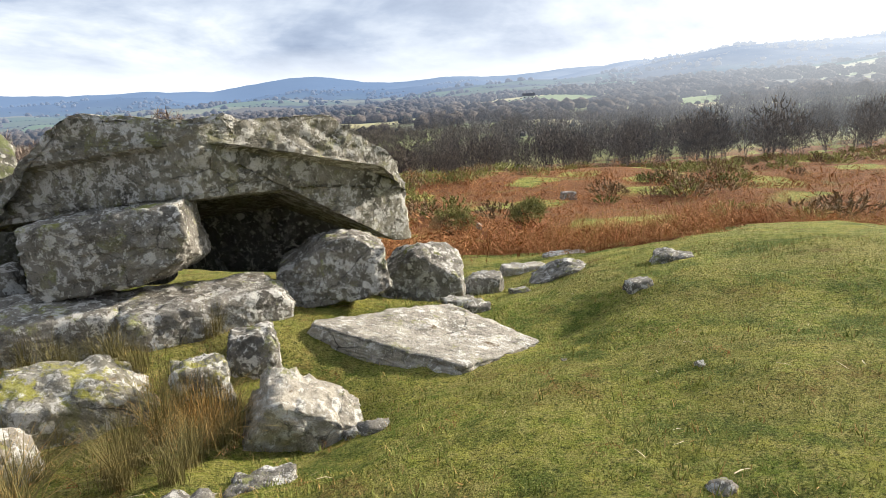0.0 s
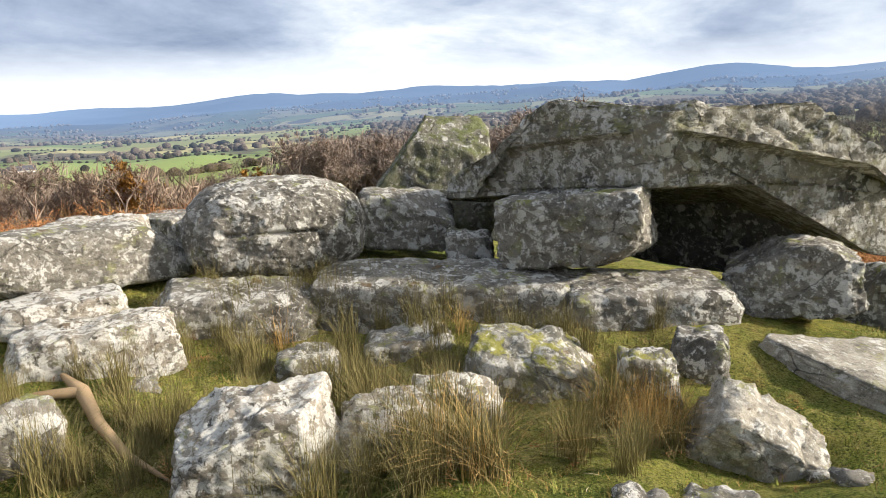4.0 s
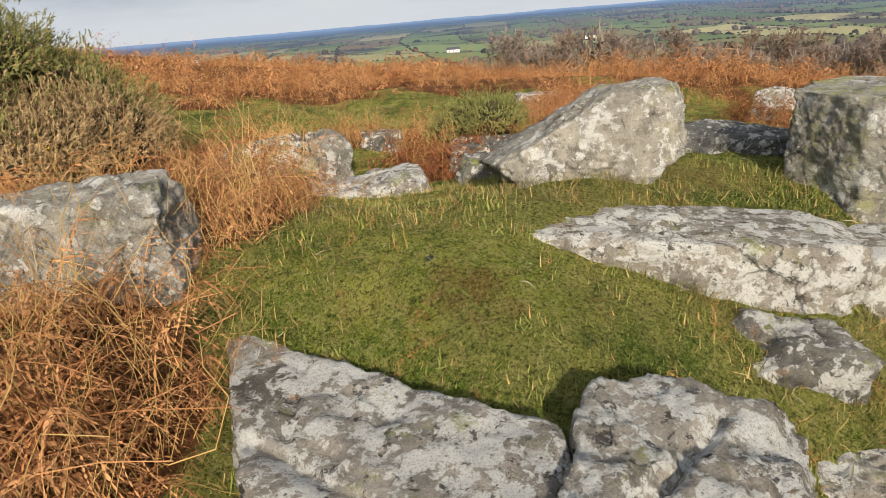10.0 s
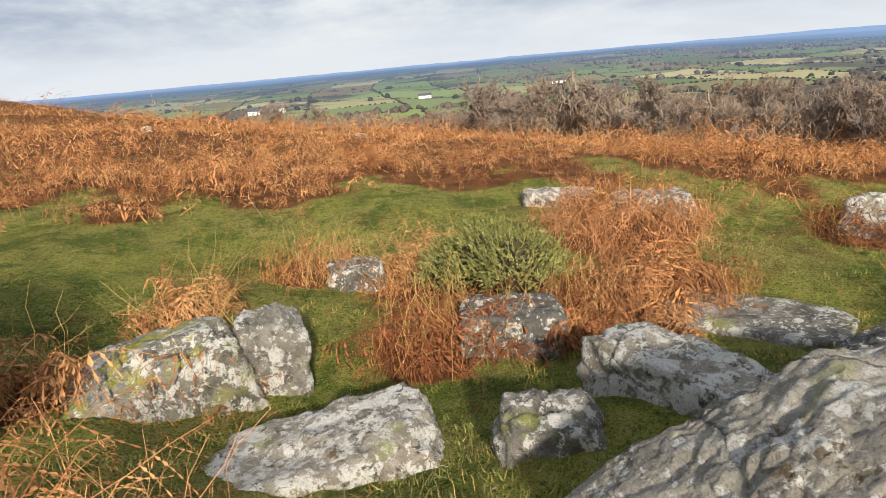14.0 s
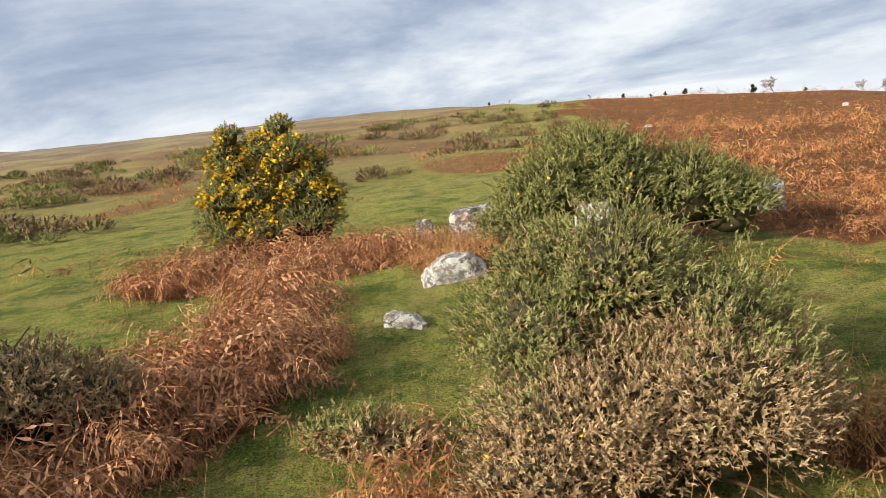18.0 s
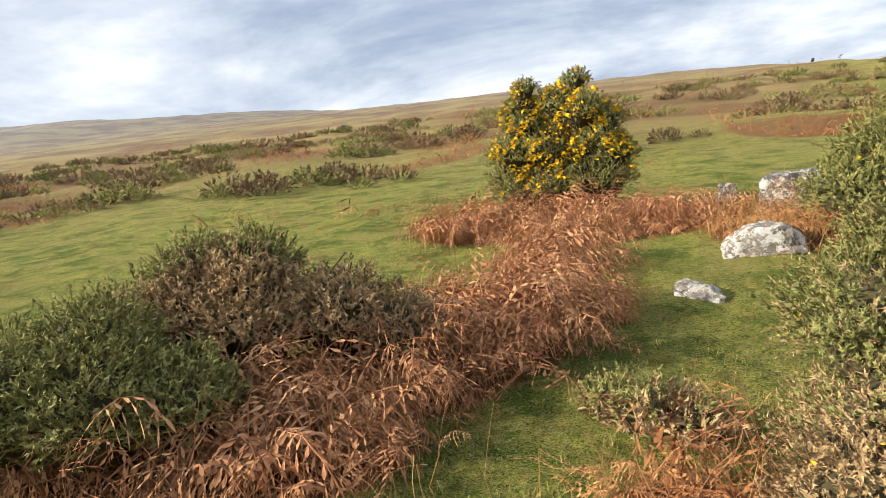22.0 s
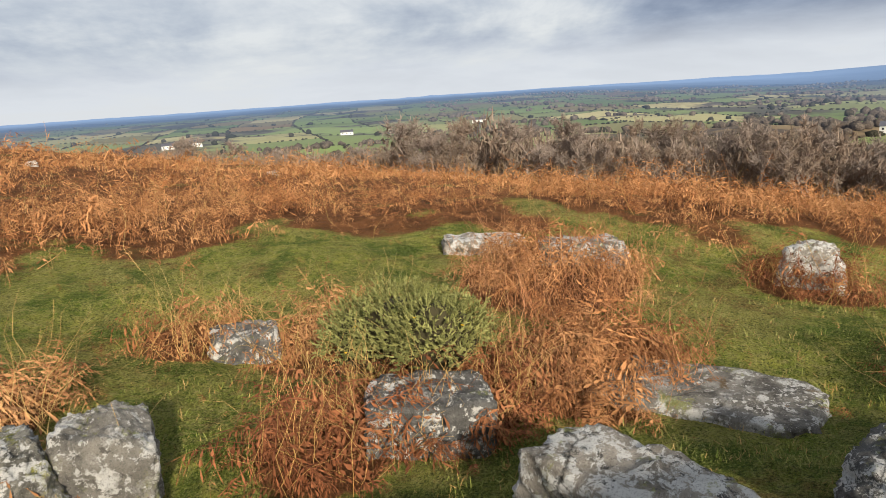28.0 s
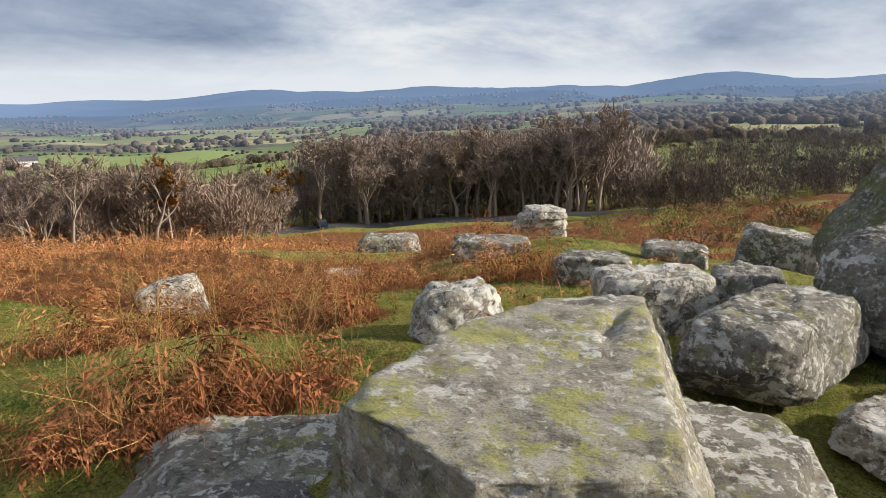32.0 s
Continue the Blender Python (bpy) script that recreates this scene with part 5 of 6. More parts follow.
def bush(label, x, y, lobes, shoots, size, seed, flowers=0, dead=0.0, green=None, flower_keep=None, name="gorse_bush"):
    """A gorse bush: bent stems, spiny green shoots, brown dead shoots low down, yellow flowers. lobes: offsets and radii."""
    rng = np.random.default_rng(seed)
    z = float(height(x, y))
    thing = tagged(base_empty(name, x, y), label, "bush")
    lobes = [(x + a, y + b, z + c, r) for a, b, c, r in lobes]
    top = max(l[2] + l[3] for l in lobes)
    stems = []
    for l in lobes:
        for _ in range(5):
            end = np.array(l[:3]) + rng.normal(0, 0.45, 3) * l[3]
            mid = (np.array([x, y, z]) + end) / 2 + rng.normal(0, 0.12, 3)
            stems.append(tube([(x + rng.normal() * 0.1, y + rng.normal() * 0.1, z - 0.05), mid, end], (0.022, 0.015, 0.006), 4))
    tagged(part("woody_base", mesh_from("woody_base", *join(stems), WOOD), thing, "grey-brown woody stems"), kind="stuff")
    # dark lumps block the view through and stand in for inner shade
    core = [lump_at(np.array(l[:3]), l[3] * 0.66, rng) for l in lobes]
    tagged(part("shade_core", mesh_from("shade_core", *join(core), BUSH_SHADE), thing, "dark filler lumps standing in for shade inside the bush"), kind="stuff")
    split = z + (top - z) * dead
    jag = lambda p: p[:, 2] + 0.25 * np.sin(3 * p[:, 0] + 2) * np.cos(3.4 * p[:, 1]) + rng.normal(0, 0.08, len(p)) > split  # noqa: E731
    tagged(part("foliage", shoots_mesh("foliage", lobes, shoots, size, green or GORSE, rng, keep=jag if dead else None), thing), kind="stuff")
    if dead:
        tagged(part("dead_foliage", shoots_mesh("dead_foliage", lobes, int(shoots * 1.1), size, GORSE_DEAD, rng, keep=lambda p: ~jag(p) | (rng.random(len(p)) < 0.12)), thing, "pale brown dead spiny shoots"), kind="stuff")
    if flowers:
        p, d = on_lobes(lobes, flowers, rng, 0.95, 1.08)
        if flower_keep:
            p = p[flower_keep(p)]
        n = len(p)
        v, f = blend(PETALS, np.zeros(n, int), p, rng.uniform(0, 6.283, n), rng.uniform(0, 1.2, n), rng.uniform(0, 6.283, n), rng.uniform(0.012, 0.026, n) * (size / 0.10) * (1.5 if flowers > 1000 else 1.0))
        tagged(part("blossom", mesh_from("blossom", v, f, FLOWER), thing, "bright yellow flowers"), kind="stuff")
    return thing


bush("big gorse bush, green above and dead brown below", -5.35, -5.75, [(0.1, 0.1, 0.30, 0.62), (-0.45, -0.25, 0.6, 0.58), (0.4, 0.15, 0.3, 0.55), (0.0, -0.4, 1.0, 0.52), (-0.4, 0.15, 0.35, 0.55), (0.45, -0.25, 0.75, 0.48), (0.6, 0.4, 0.1, 0.42), (-0.75, -0.3, 0.3, 0.45), (0.3, -0.55, 1.05, 0.36)], 24000, 0.06, 501, 26, 0.44)
bush("tall green gorse bush behind the stones", -6.6, -11.6, [(0, 0, 0.9, 0.8), (0.9, 0.1, 0.95, 0.75), (-0.9, 0, 0.7, 0.75), (0.3, 0, 1.3, 0.62), (-1.5, 0.1, 0.45, 0.6), (1.4, 0.3, 0.6, 0.55)], 12000, 0.11, 502, 50)
bush("upright gorse bush thick with yellow flowers", -0.75, -14.3, [(0, 0, 0.5, 0.7), (0.75, 0, 0.55, 0.6), (-0.7, 0, 0.6, 0.65), (0.85, 0.1, 1.15, 0.5), (-0.75, 0, 1.25, 0.5), (0.2, 0, 1.2, 0.6), (-0.55, 0.1, 1.8, 0.45), (-0.1, 0, 2.0, 0.42), (0.6, 0, 1.7, 0.42), (-0.95, 0, 1.6, 0.3), (0.85, 0, 1.95, 0.22), (0.5, 0.1, 2.35, 0.24), (-0.45, 0, 2.4, 0.22), (0.62, 0, 2.1, 0.3), (-1.05, 0.1, 1.0, 0.4), (1.1, 0, 0.7, 0.35)], 13000, 0.105, 503, 11000, flower_keep=lambda p: (p[:, 2] > 1.75 + 0.35 * np.sin(3.1 * p[:, 0])) & (np.sin(9 * p[:, 0] + 3) * np.sin(8 * p[:, 2]) + 0.6 * np.sin(21 * p[:, 0] + 17 * p[:, 2]) > 0.05) | (np.sin(17 * p[:, 0]) * np.cos(15 * p[:, 2]) > 0.86))
bush("low dark green gorse bush in bracken", -0.85, -4.75, [(0, 0, 0.45, 0.5), (0.5, 0.25, 0.55, 0.5), (-0.35, -0.3, 0.4, 0.38), (0.3, -0.25, 0.75, 0.38), (1.0, 0.5, 0.5, 0.5)], 8500, 0.085, 504)
bush("dead grey-brown gorse bush in bracken", -0.95, -6.0, [(0, 0, 0.6, 0.5), (0.5, 0.2, 0.65, 0.5), (-0.5, -0.35, 0.55, 0.42), (0.1, -0.1, 0.95, 0.36), (0.85, 0.35, 0.55, 0.45), (-0.85, -0.55, 0.4, 0.35), (0.45, 0.1, 1.0, 0.3)], 9000, 0.085, 505, dead=0.85)
bush("small holly-green gorse bush among bracken", -9.75, -3.9, [(0, 0, 0.35, 0.4), (0.25, 0.35, 0.42, 0.36), (-0.1, -0.35, 0.25, 0.35)], 3600, 0.07, 506, 8)
bush("small dark gorse bush on the slope", 2.95, 22.4, [(0, 0, 0.35, 0.5), (0.25, 0.1, 0.6, 0.4)], 1300, 0.16, 507)
bush("olive gorse bush on the slope", 0.2, 21.5, [(0, 0, 0.3, 0.55), (0.4, 0.1, 0.4, 0.45)], 1300, 0.16, 508, dead=0.4)
bush("low brown gorse bush", -3.75, -6.25, [(0, 0, 0.05, 0.24), (0.28, -0.2, 0.03, 0.2), (-0.25, 0.1, 0.03, 0.18)], 800, 0.09, 509, dead=0.6)


# rushes and tall grass: blades bent outward from one root
def tuft_mesh(name, blades, spread, seed, mat):
    rng = np.random.default_rng(seed)
    pieces = []
    for _ in range(blades):
        a, b = rng.uniform(0, 6.283), abs(rng.normal(0, spread))
        ln, o = rng.uniform(0.5, 1.1), rng.normal(0, 0.09, 2)
        d = np.array([math.cos(a), math.sin(a), 0])
        pts = [np.array([o[0], o[1], -0.05]) + d * ln * b * t * t + np.array([0, 0, ln * t * (1 - 0.3 * b * t)]) for t in (0, 0.35, 0.7, 1.0)]
        pieces.append(strip(pts, (0.008, 0.007, 0.0045, 0.001), np.array([-d[1], d[0], 0])))
    return mesh_from(name, *join(pieces), mat)


TUFTS = [tuft_mesh("rush_tuft", 150, 0.62, 600 + i, RUSH) for i in range(3)] + [tuft_mesh("straw_tuft", 80, 0.85, 610 + i, STRAW) for i in range(2)]


def tuft(x, y, size, k, yaw):
    ob = tagged(new("grass_tuft", TUFTS[k]), "straggling tuft of olive rushes" if k < 3 else "tuft of bleached straw-coloured grass", "grass", "rush tufts")
    ob.matrix_world = pose(x, y, float(height(x, y)), 0, 0, yaw) @ Matrix.Scale(size, 4)


rng_ = np.random.default_rng(77)
for cx_, cy_, sp_, n_, s_ in ((-2.35, 3.0, 0.22, 6, 0.42), (-3.3, 3.3, 0.35, 7, 0.45), (-3.6, 4.25, 0.4, 8, 0.42), (-4.2, 3.55, 0.35, 6, 0.42), (-1.6, 3.75, 0.15, 4, 0.45), (-4.6, 1.25, 0.2, 5, 0.5), (-3.9, 1.8, 0.25, 4, 0.35), (-4.0, 2.4, 0.3, 5, 0.4),
                              (-4.9, 3.1, 0.3, 7, 0.4), (-2.9, 4.55, 0.3, 4, 0.3), (-4.3, 4.15, 0.3, 10, 0.5), (-4.75, 3.75, 0.25, 10, 0.5), (-2.45, 2.75, 0.2, 6, 0.5), (-3.1, 3.0, 0.25, 5, 0.45), (-3.95, 2.9, 0.3, 7, 0.42), (-4.35, 2.1, 0.25, 5, 0.4), (-1.55, 4.05, 0.08, 4, 0.42), (-2.3, 2.75, 0.15, 5, 0.5), (-2.0, 3.35, 0.2, 5, 0.42), (-2.95, 2.5, 0.25, 6, 0.45), (-5.0, 1.9, 0.25, 5, 0.4), (-2.75, 4.75, 0.35, 8, 0.36), (-2.0, 5.0, 0.25, 5, 0.3), (-3.3, 3.9, 0.2, 5, 0.36)):
    for _ in range(n_):
        tuft(cx_ + rng_.normal() * sp_, cy_ + rng_.normal() * sp_, s_ * rng_.uniform(0.7, 1.3), int(rng_.choice(5, p=(0.32, 0.32, 0.32, 0.02, 0.02))), rng_.uniform(0, 360))


for _ in range(9):
    tuft(-1.62 + rng_.normal() * 0.09, 3.98 + rng_.normal() * 0.09, rng_.uniform(0.34, 0.5), int(rng_.integers(3, 5)), rng_.uniform(0, 360))


# short turf near the path: single blades, and rusty bits of bracken lying in it
def near_path(x, y):
    a = np.clip(((x + 0.0) * -6.0 + y * -2.2) / (36 + 4.84), 0, 1)
    return np.hypot(x + 6.0 * a, y + 2.2 * a)


rng_ = np.random.default_rng(88)
n_ = 560000
r_, a_ = 7.5 * np.sqrt(rng_.random(n_)), rng_.uniform(0, 6.283, n_)
tx_, ty_ = -2.4 + 1.5 * r_ * np.cos(a_) * 0.9, 0.6 + 1.15 * r_ * np.sin(a_)
cov_ = bracken_cover(tx_, ty_)
keep_ = (rng_.random(n_) < np.clip(1.25 - near_path(tx_, ty_) / 9, 0.15, 1)) & (cov_ < 0.5)
tx_, ty_ = tx_[keep_], ty_[keep_]
n_ = len(tx_)
blade_protos = []
for k_ in range(6):
    b_ = rng_.uniform(0.2, 1.1)
    blade_protos.append((np.array([(0, -0.075, 0), (0, 0.075, 0), (b_, 0, 1.0)]), np.array([(0, 1, 2)])))
patch_ = 0.75 + 0.5 * smooth_noise(tx_, ty_, 1.3, 31) + 0.75 * np.clip(smooth_noise(tx_, ty_, 0.22, 33), -0.4, 1.2)
v_, f_ = blend(blade_protos, rng_.integers(0, 6, n_), np.stack([tx_, ty_, height(tx_, ty_) - 0.004], -1), rng_.uniform(0, 6.283, n_), np.abs(rng_.normal(0, 0.4, n_)), rng_.uniform(0, 6.283, n_), np.clip(patch_, 0.3, 1.5) * rng_.uniform(0.014, 0.04, n_))
cut_ = len(f_) * 5 // 6
order_ = rng_.permutation(len(f_))
for name_, sel_, mat_, label_ in (("grass", order_[:cut_], BLADE, "short cropped green turf beside the stones"), ("dry_grass", order_[cut_:], STRAW, "bleached blades in the short turf")):
    tri_ = v_[f_[sel_]].reshape(-1, 3)
    tagged(new(name_, mesh_from(name_, tri_, np.arange(len(tri_)).reshape(-1, 3), mat_)), label_, "grass", kind="stuff")

# long grass round the feet of the stones
px_, py_ = [], []
for ob in STONES:
    sx_, sy_, sz_ = ob.dimensions
    if ob.location.x < -11 or ob.location.y < -7 or ob.name.startswith(("upper", "layer", "lower")):
        continue
    k_ = int(180 * (sx_ + sy_))
    a_ = rng_.uniform(0, 6.283, k_)
    edge_ = 1 / np.maximum(np.abs(np.cos(a_)), np.abs(np.sin(a_))) ** 0.8
    u_, w_ = np.cos(a_) * edge_ * sx_ * 0.5, np.sin(a_) * edge_ * sy_ * 0.5
    c_, s_ = math.cos(ob.rotation_euler.z), math.sin(ob.rotation_euler.z)
    out_ = rng_.normal(1.0, 0.06, k_)
    px_.append(ob.location.x + (u_ * c_ - w_ * s_) * out_)
    py_.append(ob.location.y + (u_ * s_ + w_ * c_) * out_)
px_, py_ = np.concatenate(px_), np.concatenate(py_)
n_ = len(px_)
protos_ = []
for k_ in range(6):
    b_ = rng_.uniform(0.2, 1.0)
    protos_.append(strip([(0, 0, 0), (0.25 * b_, 0, 0.55), (b_, 0, 0.9 - 0.3 * b_)], (0.034, 0.028, 0.006), (0, 1.0, 0)))
for step_, mat_, label_ in ((2, BLADE, "long green grass round the stones"), (3, STRAW, "bleached long grass round the stones")):
    x_, y_ = px_[1::step_], py_[1::step_]
    k_ = len(x_)
    v_, f_ = blend(protos_, rng_.integers(0, 6, k_), np.stack([x_, y_, height(x_, y_) - 0.01], -1), rng_.uniform(0, 6.283, k_), np.abs(rng_.normal(0, 0.65, k_)), rng_.uniform(0, 6.283, k_), rng_.uniform(0.03, 0.085, k_))
    tagged(new("long_grass", mesh_from("long_grass", v_, f_, mat_, False, LAST_TONES[0])), label_, "grass", kind="stuff")

# broken bits of bracken lying in the turf
n_ = 9000
r_, a_ = 8.5 * np.sqrt(rng_.random(n_)), rng_.uniform(0, 6.283, n_)
x_, y_ = -5.2 + 1.25 * r_ * np.cos(a_), -1.6 + r_ * np.sin(a_)
near_ = bracken_cover(x_ + rng_.normal(0, 0.7, n_), y_ + rng_.normal(0, 0.7, n_))
hollow_ = ellipse(x_, y_, -4.0, -0.2, 1.1, 0.9) + ellipse(x_, y_, -2.0, 3.9, 0.8, 0.6) + ellipse(x_, y_, -3.9, 2.6, 1.2, 0.6) + 0.8 * ellipse(x_, y_, -4.3, -3.0, 1.0, 0.8)
keep_ = (rng_.random(n_) < 0.05 + 0.8 * near_ + 0.7 * hollow_)
x_, y_ = x_[keep_], y_[keep_]
k_ = len(x_)
v_, f_ = blend(FRONDS_MID, rng_.integers(0, 8, k_), np.stack([x_, y_, height(x_, y_) + 0.01], -1), rng_.uniform(0, 6.283, k_), rng_.uniform(0.9, 1.5, k_), rng_.uniform(0, 6.283, k_), rng_.uniform(0.10, 0.26, k_))
tagged(new("bracken_litter", mesh_from("bracken_litter", v_, f_, BRACKEN, False, LAST_TONES[0])), "broken rusty bracken lying in the turf", "litter", kind="stuff")

# pale straw bits and dry stalks scattered on the turf
n_ = 600
x_, y_ = rng_.uniform(-7.5, 3.5, n_), rng_.uniform(-3.5, 6.5, n_)
keep_ = (rng_.random(n_) < np.clip(1.2 - near_path(x_, y_) / 5, 0.05, 1)) & (bracken_cover(x_, y_) < 0.5)
x_, y_ = x_[keep_], y_[keep_]
k_ = len(x_)
bits_ = [strip([(-0.5, 0, 0.06), (0.0, rng_.normal() * 0.08, 0.1), (0.5, 0, 0.05)], (0.05, 0.075, 0.03), (0, 1.0, 0.2)) for _ in range(6)]
v_, f_ = blend(bits_, rng_.integers(0, 6, k_), np.stack([x_, y_, height(x_, y_) + 0.012], -1), rng_.uniform(0, 6.283, k_), np.abs(rng_.normal(0, 0.12, k_)), rng_.uniform(0, 6.283, k_), rng_.uniform(0.02, 0.10, k_))
tagged(new("dry_stalks", mesh_from("dry_stalks", v_, f_, STALK)), "pale dry stalk bits lying on the turf", "litter", kind="stuff")

# rough olive and bleached grass on the banks between the rows of stones
def rough_grass(name, zones, mat, seed, label, low, high):
    rng = np.random.default_rng(seed)
    xs, ys = [], []
    for cx, cy, rx, ry, turn, n in zones:
        x, y, r = inside(cx, cy, rx, ry, turn, n, rng)
        near = smooth_noise(x, y, 0.35, seed) + rng.normal(0, 0.4, n) > -0.1
        xs.append(x[near])
        ys.append(y[near])
    x, y = np.concatenate(xs), np.concatenate(ys)
    k = len(x)
    v, f = blend(protos_, rng.integers(0, 6, k), np.stack([x, y, height(x, y) - 0.01], -1), rng.uniform(0, 6.283, k), np.abs(rng.normal(0, 0.7, k)), rng.uniform(0, 6.283, k), rng.uniform(low, high, k))
    tagged(new(name, mesh_from(name, v, f, mat, False, LAST_TONES[0])), label, "grass", kind="stuff")


BANKS = [(-5.35, 0.4, 0.38, 1.5, 8, 3200), (-5.0, -0.5, 0.45, 0.6, 0, 1400), (-4.1, -0.7, 0.3, 0.6, 0, 900), (-4.3, 2.7, 1.1, 0.9, 40, 4200), (-3.3, 3.9, 1.3, 0.45, 28, 3000), (-3.9, 1.5, 0.6, 0.6, 0, 1500),
         (-5.85, -1.75, 0.35, 0.75, 25, 1700), (-6.5, -0.35, 0.5, 0.5, 0, 900), (-2.1, 4.6, 0.7, 0.4, 30, 1200), (-1.7, 4.0, 0.5, 0.35, 0, 900), (-6.7, -3.3, 0.6, 0.7, 0, 1000), (-4.4, -2.9, 0.7, 0.6, 0, 1200)]
rough_grass("rough_grass", BANKS, RUSH, 901, "rough olive grass on the bank between stones", 0.05, 0.13)
rough_grass("rough_grass", [(a, b, c, d, e, n // 3) for a, b, c, d, e, n in BANKS], STRAW, 902, "bleached grass on the bank between stones", 0.05, 0.12)


# ---- trees and far country ----
def tree_meshes(seed, tall, wide, twig_mat, twigs=1500, levels=3, leaf=0.0):
    """Bare tree: tapered trunk with limbs, and a crown of twigs."""
    rng = np.random.default_rng(seed)
    wood, ends = [], []

    def grow(o, d, ln, r, level):
        pts, rad = [o], [r]
        for k in range(3):
            d = d + rng.normal(0, 0.16, 3) + np.array([0, 0, 0.07])
            d /= np.linalg.norm(d)
            pts.append(pts[-1] + d * ln / 3)
            rad.append(r * (1 - 0.2 * (k + 1)))
        wood.append(tube(pts, rad, 5) if level == 0 else tube(pts, rad, 3) if level == 1 else tube([pts[0], pts[3]], (rad[0], rad[3]), 3))
        if level >= levels:
            ends.append((pts[1], pts[-1], ln))
            return
        for _ in range(5 if level == 0 else 4):
            t = rng.uniform(0.35, 1.0) if level else rng.uniform(0.45, 1.0)
            s = min(int(t * 3), 2)
            q = pts[s] + (pts[s + 1] - pts[s]) * (t * 3 - s)
            a, tilt = rng.uniform(0, 6.283), rng.uniform(0.45, 1.15)
            e = np.array([math.cos(a) * math.sin(tilt) * wide, math.sin(a) * math.sin(tilt) * wide, math.cos(tilt)]) + d * 0.35
            grow(q, e / np.linalg.norm(e), ln * rng.uniform(0.5, 0.72), r * 0.45, level + 1)

    grow(np.zeros(3), np.array([0, 0, 1.0]), tall * 0.42, tall * 0.02, 0)
    pieces = []
    for _ in range(twigs):
        a, b, ln = ends[rng.integers(len(ends))]
        o = a + (b - a) * rng.random()
        d = (b - a) / np.linalg.norm(b - a) + rng.normal(0, 0.9, 3) + np.array([0, 0, 0.1])
        d *= ln * rng.uniform(0.35, 0.8) / np.linalg.norm(d)
        sd = np.cross(d, rng.normal(size=3))
        sd *= tall * (0.0036 + leaf) / np.linalg.norm(sd)
        pieces.append((np.array([o - sd, o + sd, o + d]), np.array([(0, 1, 2)])))
    return mesh_from("trunk", *join(wood), TWIG), mesh_from("crown", *join(pieces), twig_mat)


TREES = [tree_meshes(700, 10, 1.1, TWIG), tree_meshes(701, 10, 0.9, TWIG), tree_meshes(702, 10, 1.3, TWIG_PALE), tree_meshes(703, 10, 1.0, TWIG),
         tree_meshes(704, 10, 1.1, TWIG_PALE), tree_meshes(705, 10, 1.1, RUSSET, 1400, 3, 0.012), tree_meshes(706, 10, 0.9, EVERGREEN, 1800, 3, 0.016)]
KINDS = ["bare dark-twigged oak tree in winter", "bare brown beech tree in winter", "bare pale-twigged tree in winter", "bare dark tree in winter",
         "bare grey-green lichened tree in winter", "small tree still holding russet leaves", "dark evergreen tree beside the winter wood"]


def tree(az, r, tall, k, seed, sink=0.2):
    rng = random.Random(seed)
    x, y = CX - r * math.sin(radians(az)), CY + r * math.cos(radians(az))
    thing = tagged(base_empty("tree", x, y), KINDS[k], "tree", "trees of the valley wood")
    for name, me in zip(("trunk", "crown"), TREES[k]):
        ob = new(name, me)
        ob.parent = thing
    s = tall / 10
    thing.matrix_world = pose(x, y, float(height(x, y)) - sink, 0, 0, rng.uniform(0, 360)) @ Matrix.Diagonal((s * rng.uniform(0.85, 1.25), s * rng.uniform(0.85, 1.25), s, 1))


rng_ = random.Random(5)


def wood_edge(a0, a1, r0, r1, h0, h1, n, kinds):
    for _ in range(n):
        t = rng_.random()
        tree(a0 + (a1 - a0) * t, rng_.uniform(r0, r1), (h0 + (h1 - h0) * t) * rng_.uniform(0.75, 1.15), rng_.choice(kinds), rng_.random())


wood_edge(56, 108, 78, 120, 12.5, 11.5, 125, [0, 1, 2, 2, 3, 4, 4, 0, 1, 2, 3, 4, 5])
wood_edge(20, 46, 126, 160, 23, 21, 80, [0, 1, 1, 3, 3, 0, 4])
wood_edge(48, 58, 108, 150, 15, 13, 26, [0, 2, 4, 4, 1, 5])
wood_edge(108, 126, 95, 130, 10, 7.5, 34, [0, 1, 3, 2])
def on_skyline(az, tall, k):
    """A tree on the crest that shows against the sky along one azimuth."""
    r = np.linspace(60, 260, 120)
    z = height(CX - r * math.sin(radians(az)), CY + r * math.cos(radians(az)))
    tree(az, float(r[np.argmax((z - 2.0) / r)]), tall * 0.85, k, az, tall * (0.3 if k == 6 else 0.12))


for az_, t_, k_ in ((157.0, 3.6, 6), (155.6, 5.0, 2), (149.8, 2.8, 2), (148.6, 3.0, 2), (162.0, 2.6, 6), (163.5, 2.2, 6), (166.8, 2.0, 6), (178.0, 2.0, 6), (176.2, 1.8, 0), (169.5, 1.5, 0), (160.8, 1.8, 0), (164.6, 1.6, 6), (153.5, 1.5, 6)):
    on_skyline(az_, t_, k_)


def lump(rng, detail=1):
    """A ragged round crown, one high, standing on z = 0: vertices and triangles."""
    bm = bmesh.new()
    bmesh.ops.create_icosphere(bm, subdivisions=detail + 1, radius=0.5)
    v = np.array([q.co[:] for q in bm.verts])
    f = np.array([[q.index for q in face.verts] for face in bm.faces])
    bm.free()
    v *= (1 + rng.normal(0, 0.13, len(v)))[:, None]
    v[:, 2] = (v[:, 2] + 0.38) * rng.uniform(0.8, 1.0)
    v[:, :2] *= rng.uniform(0.9, 1.3)
    return v, f


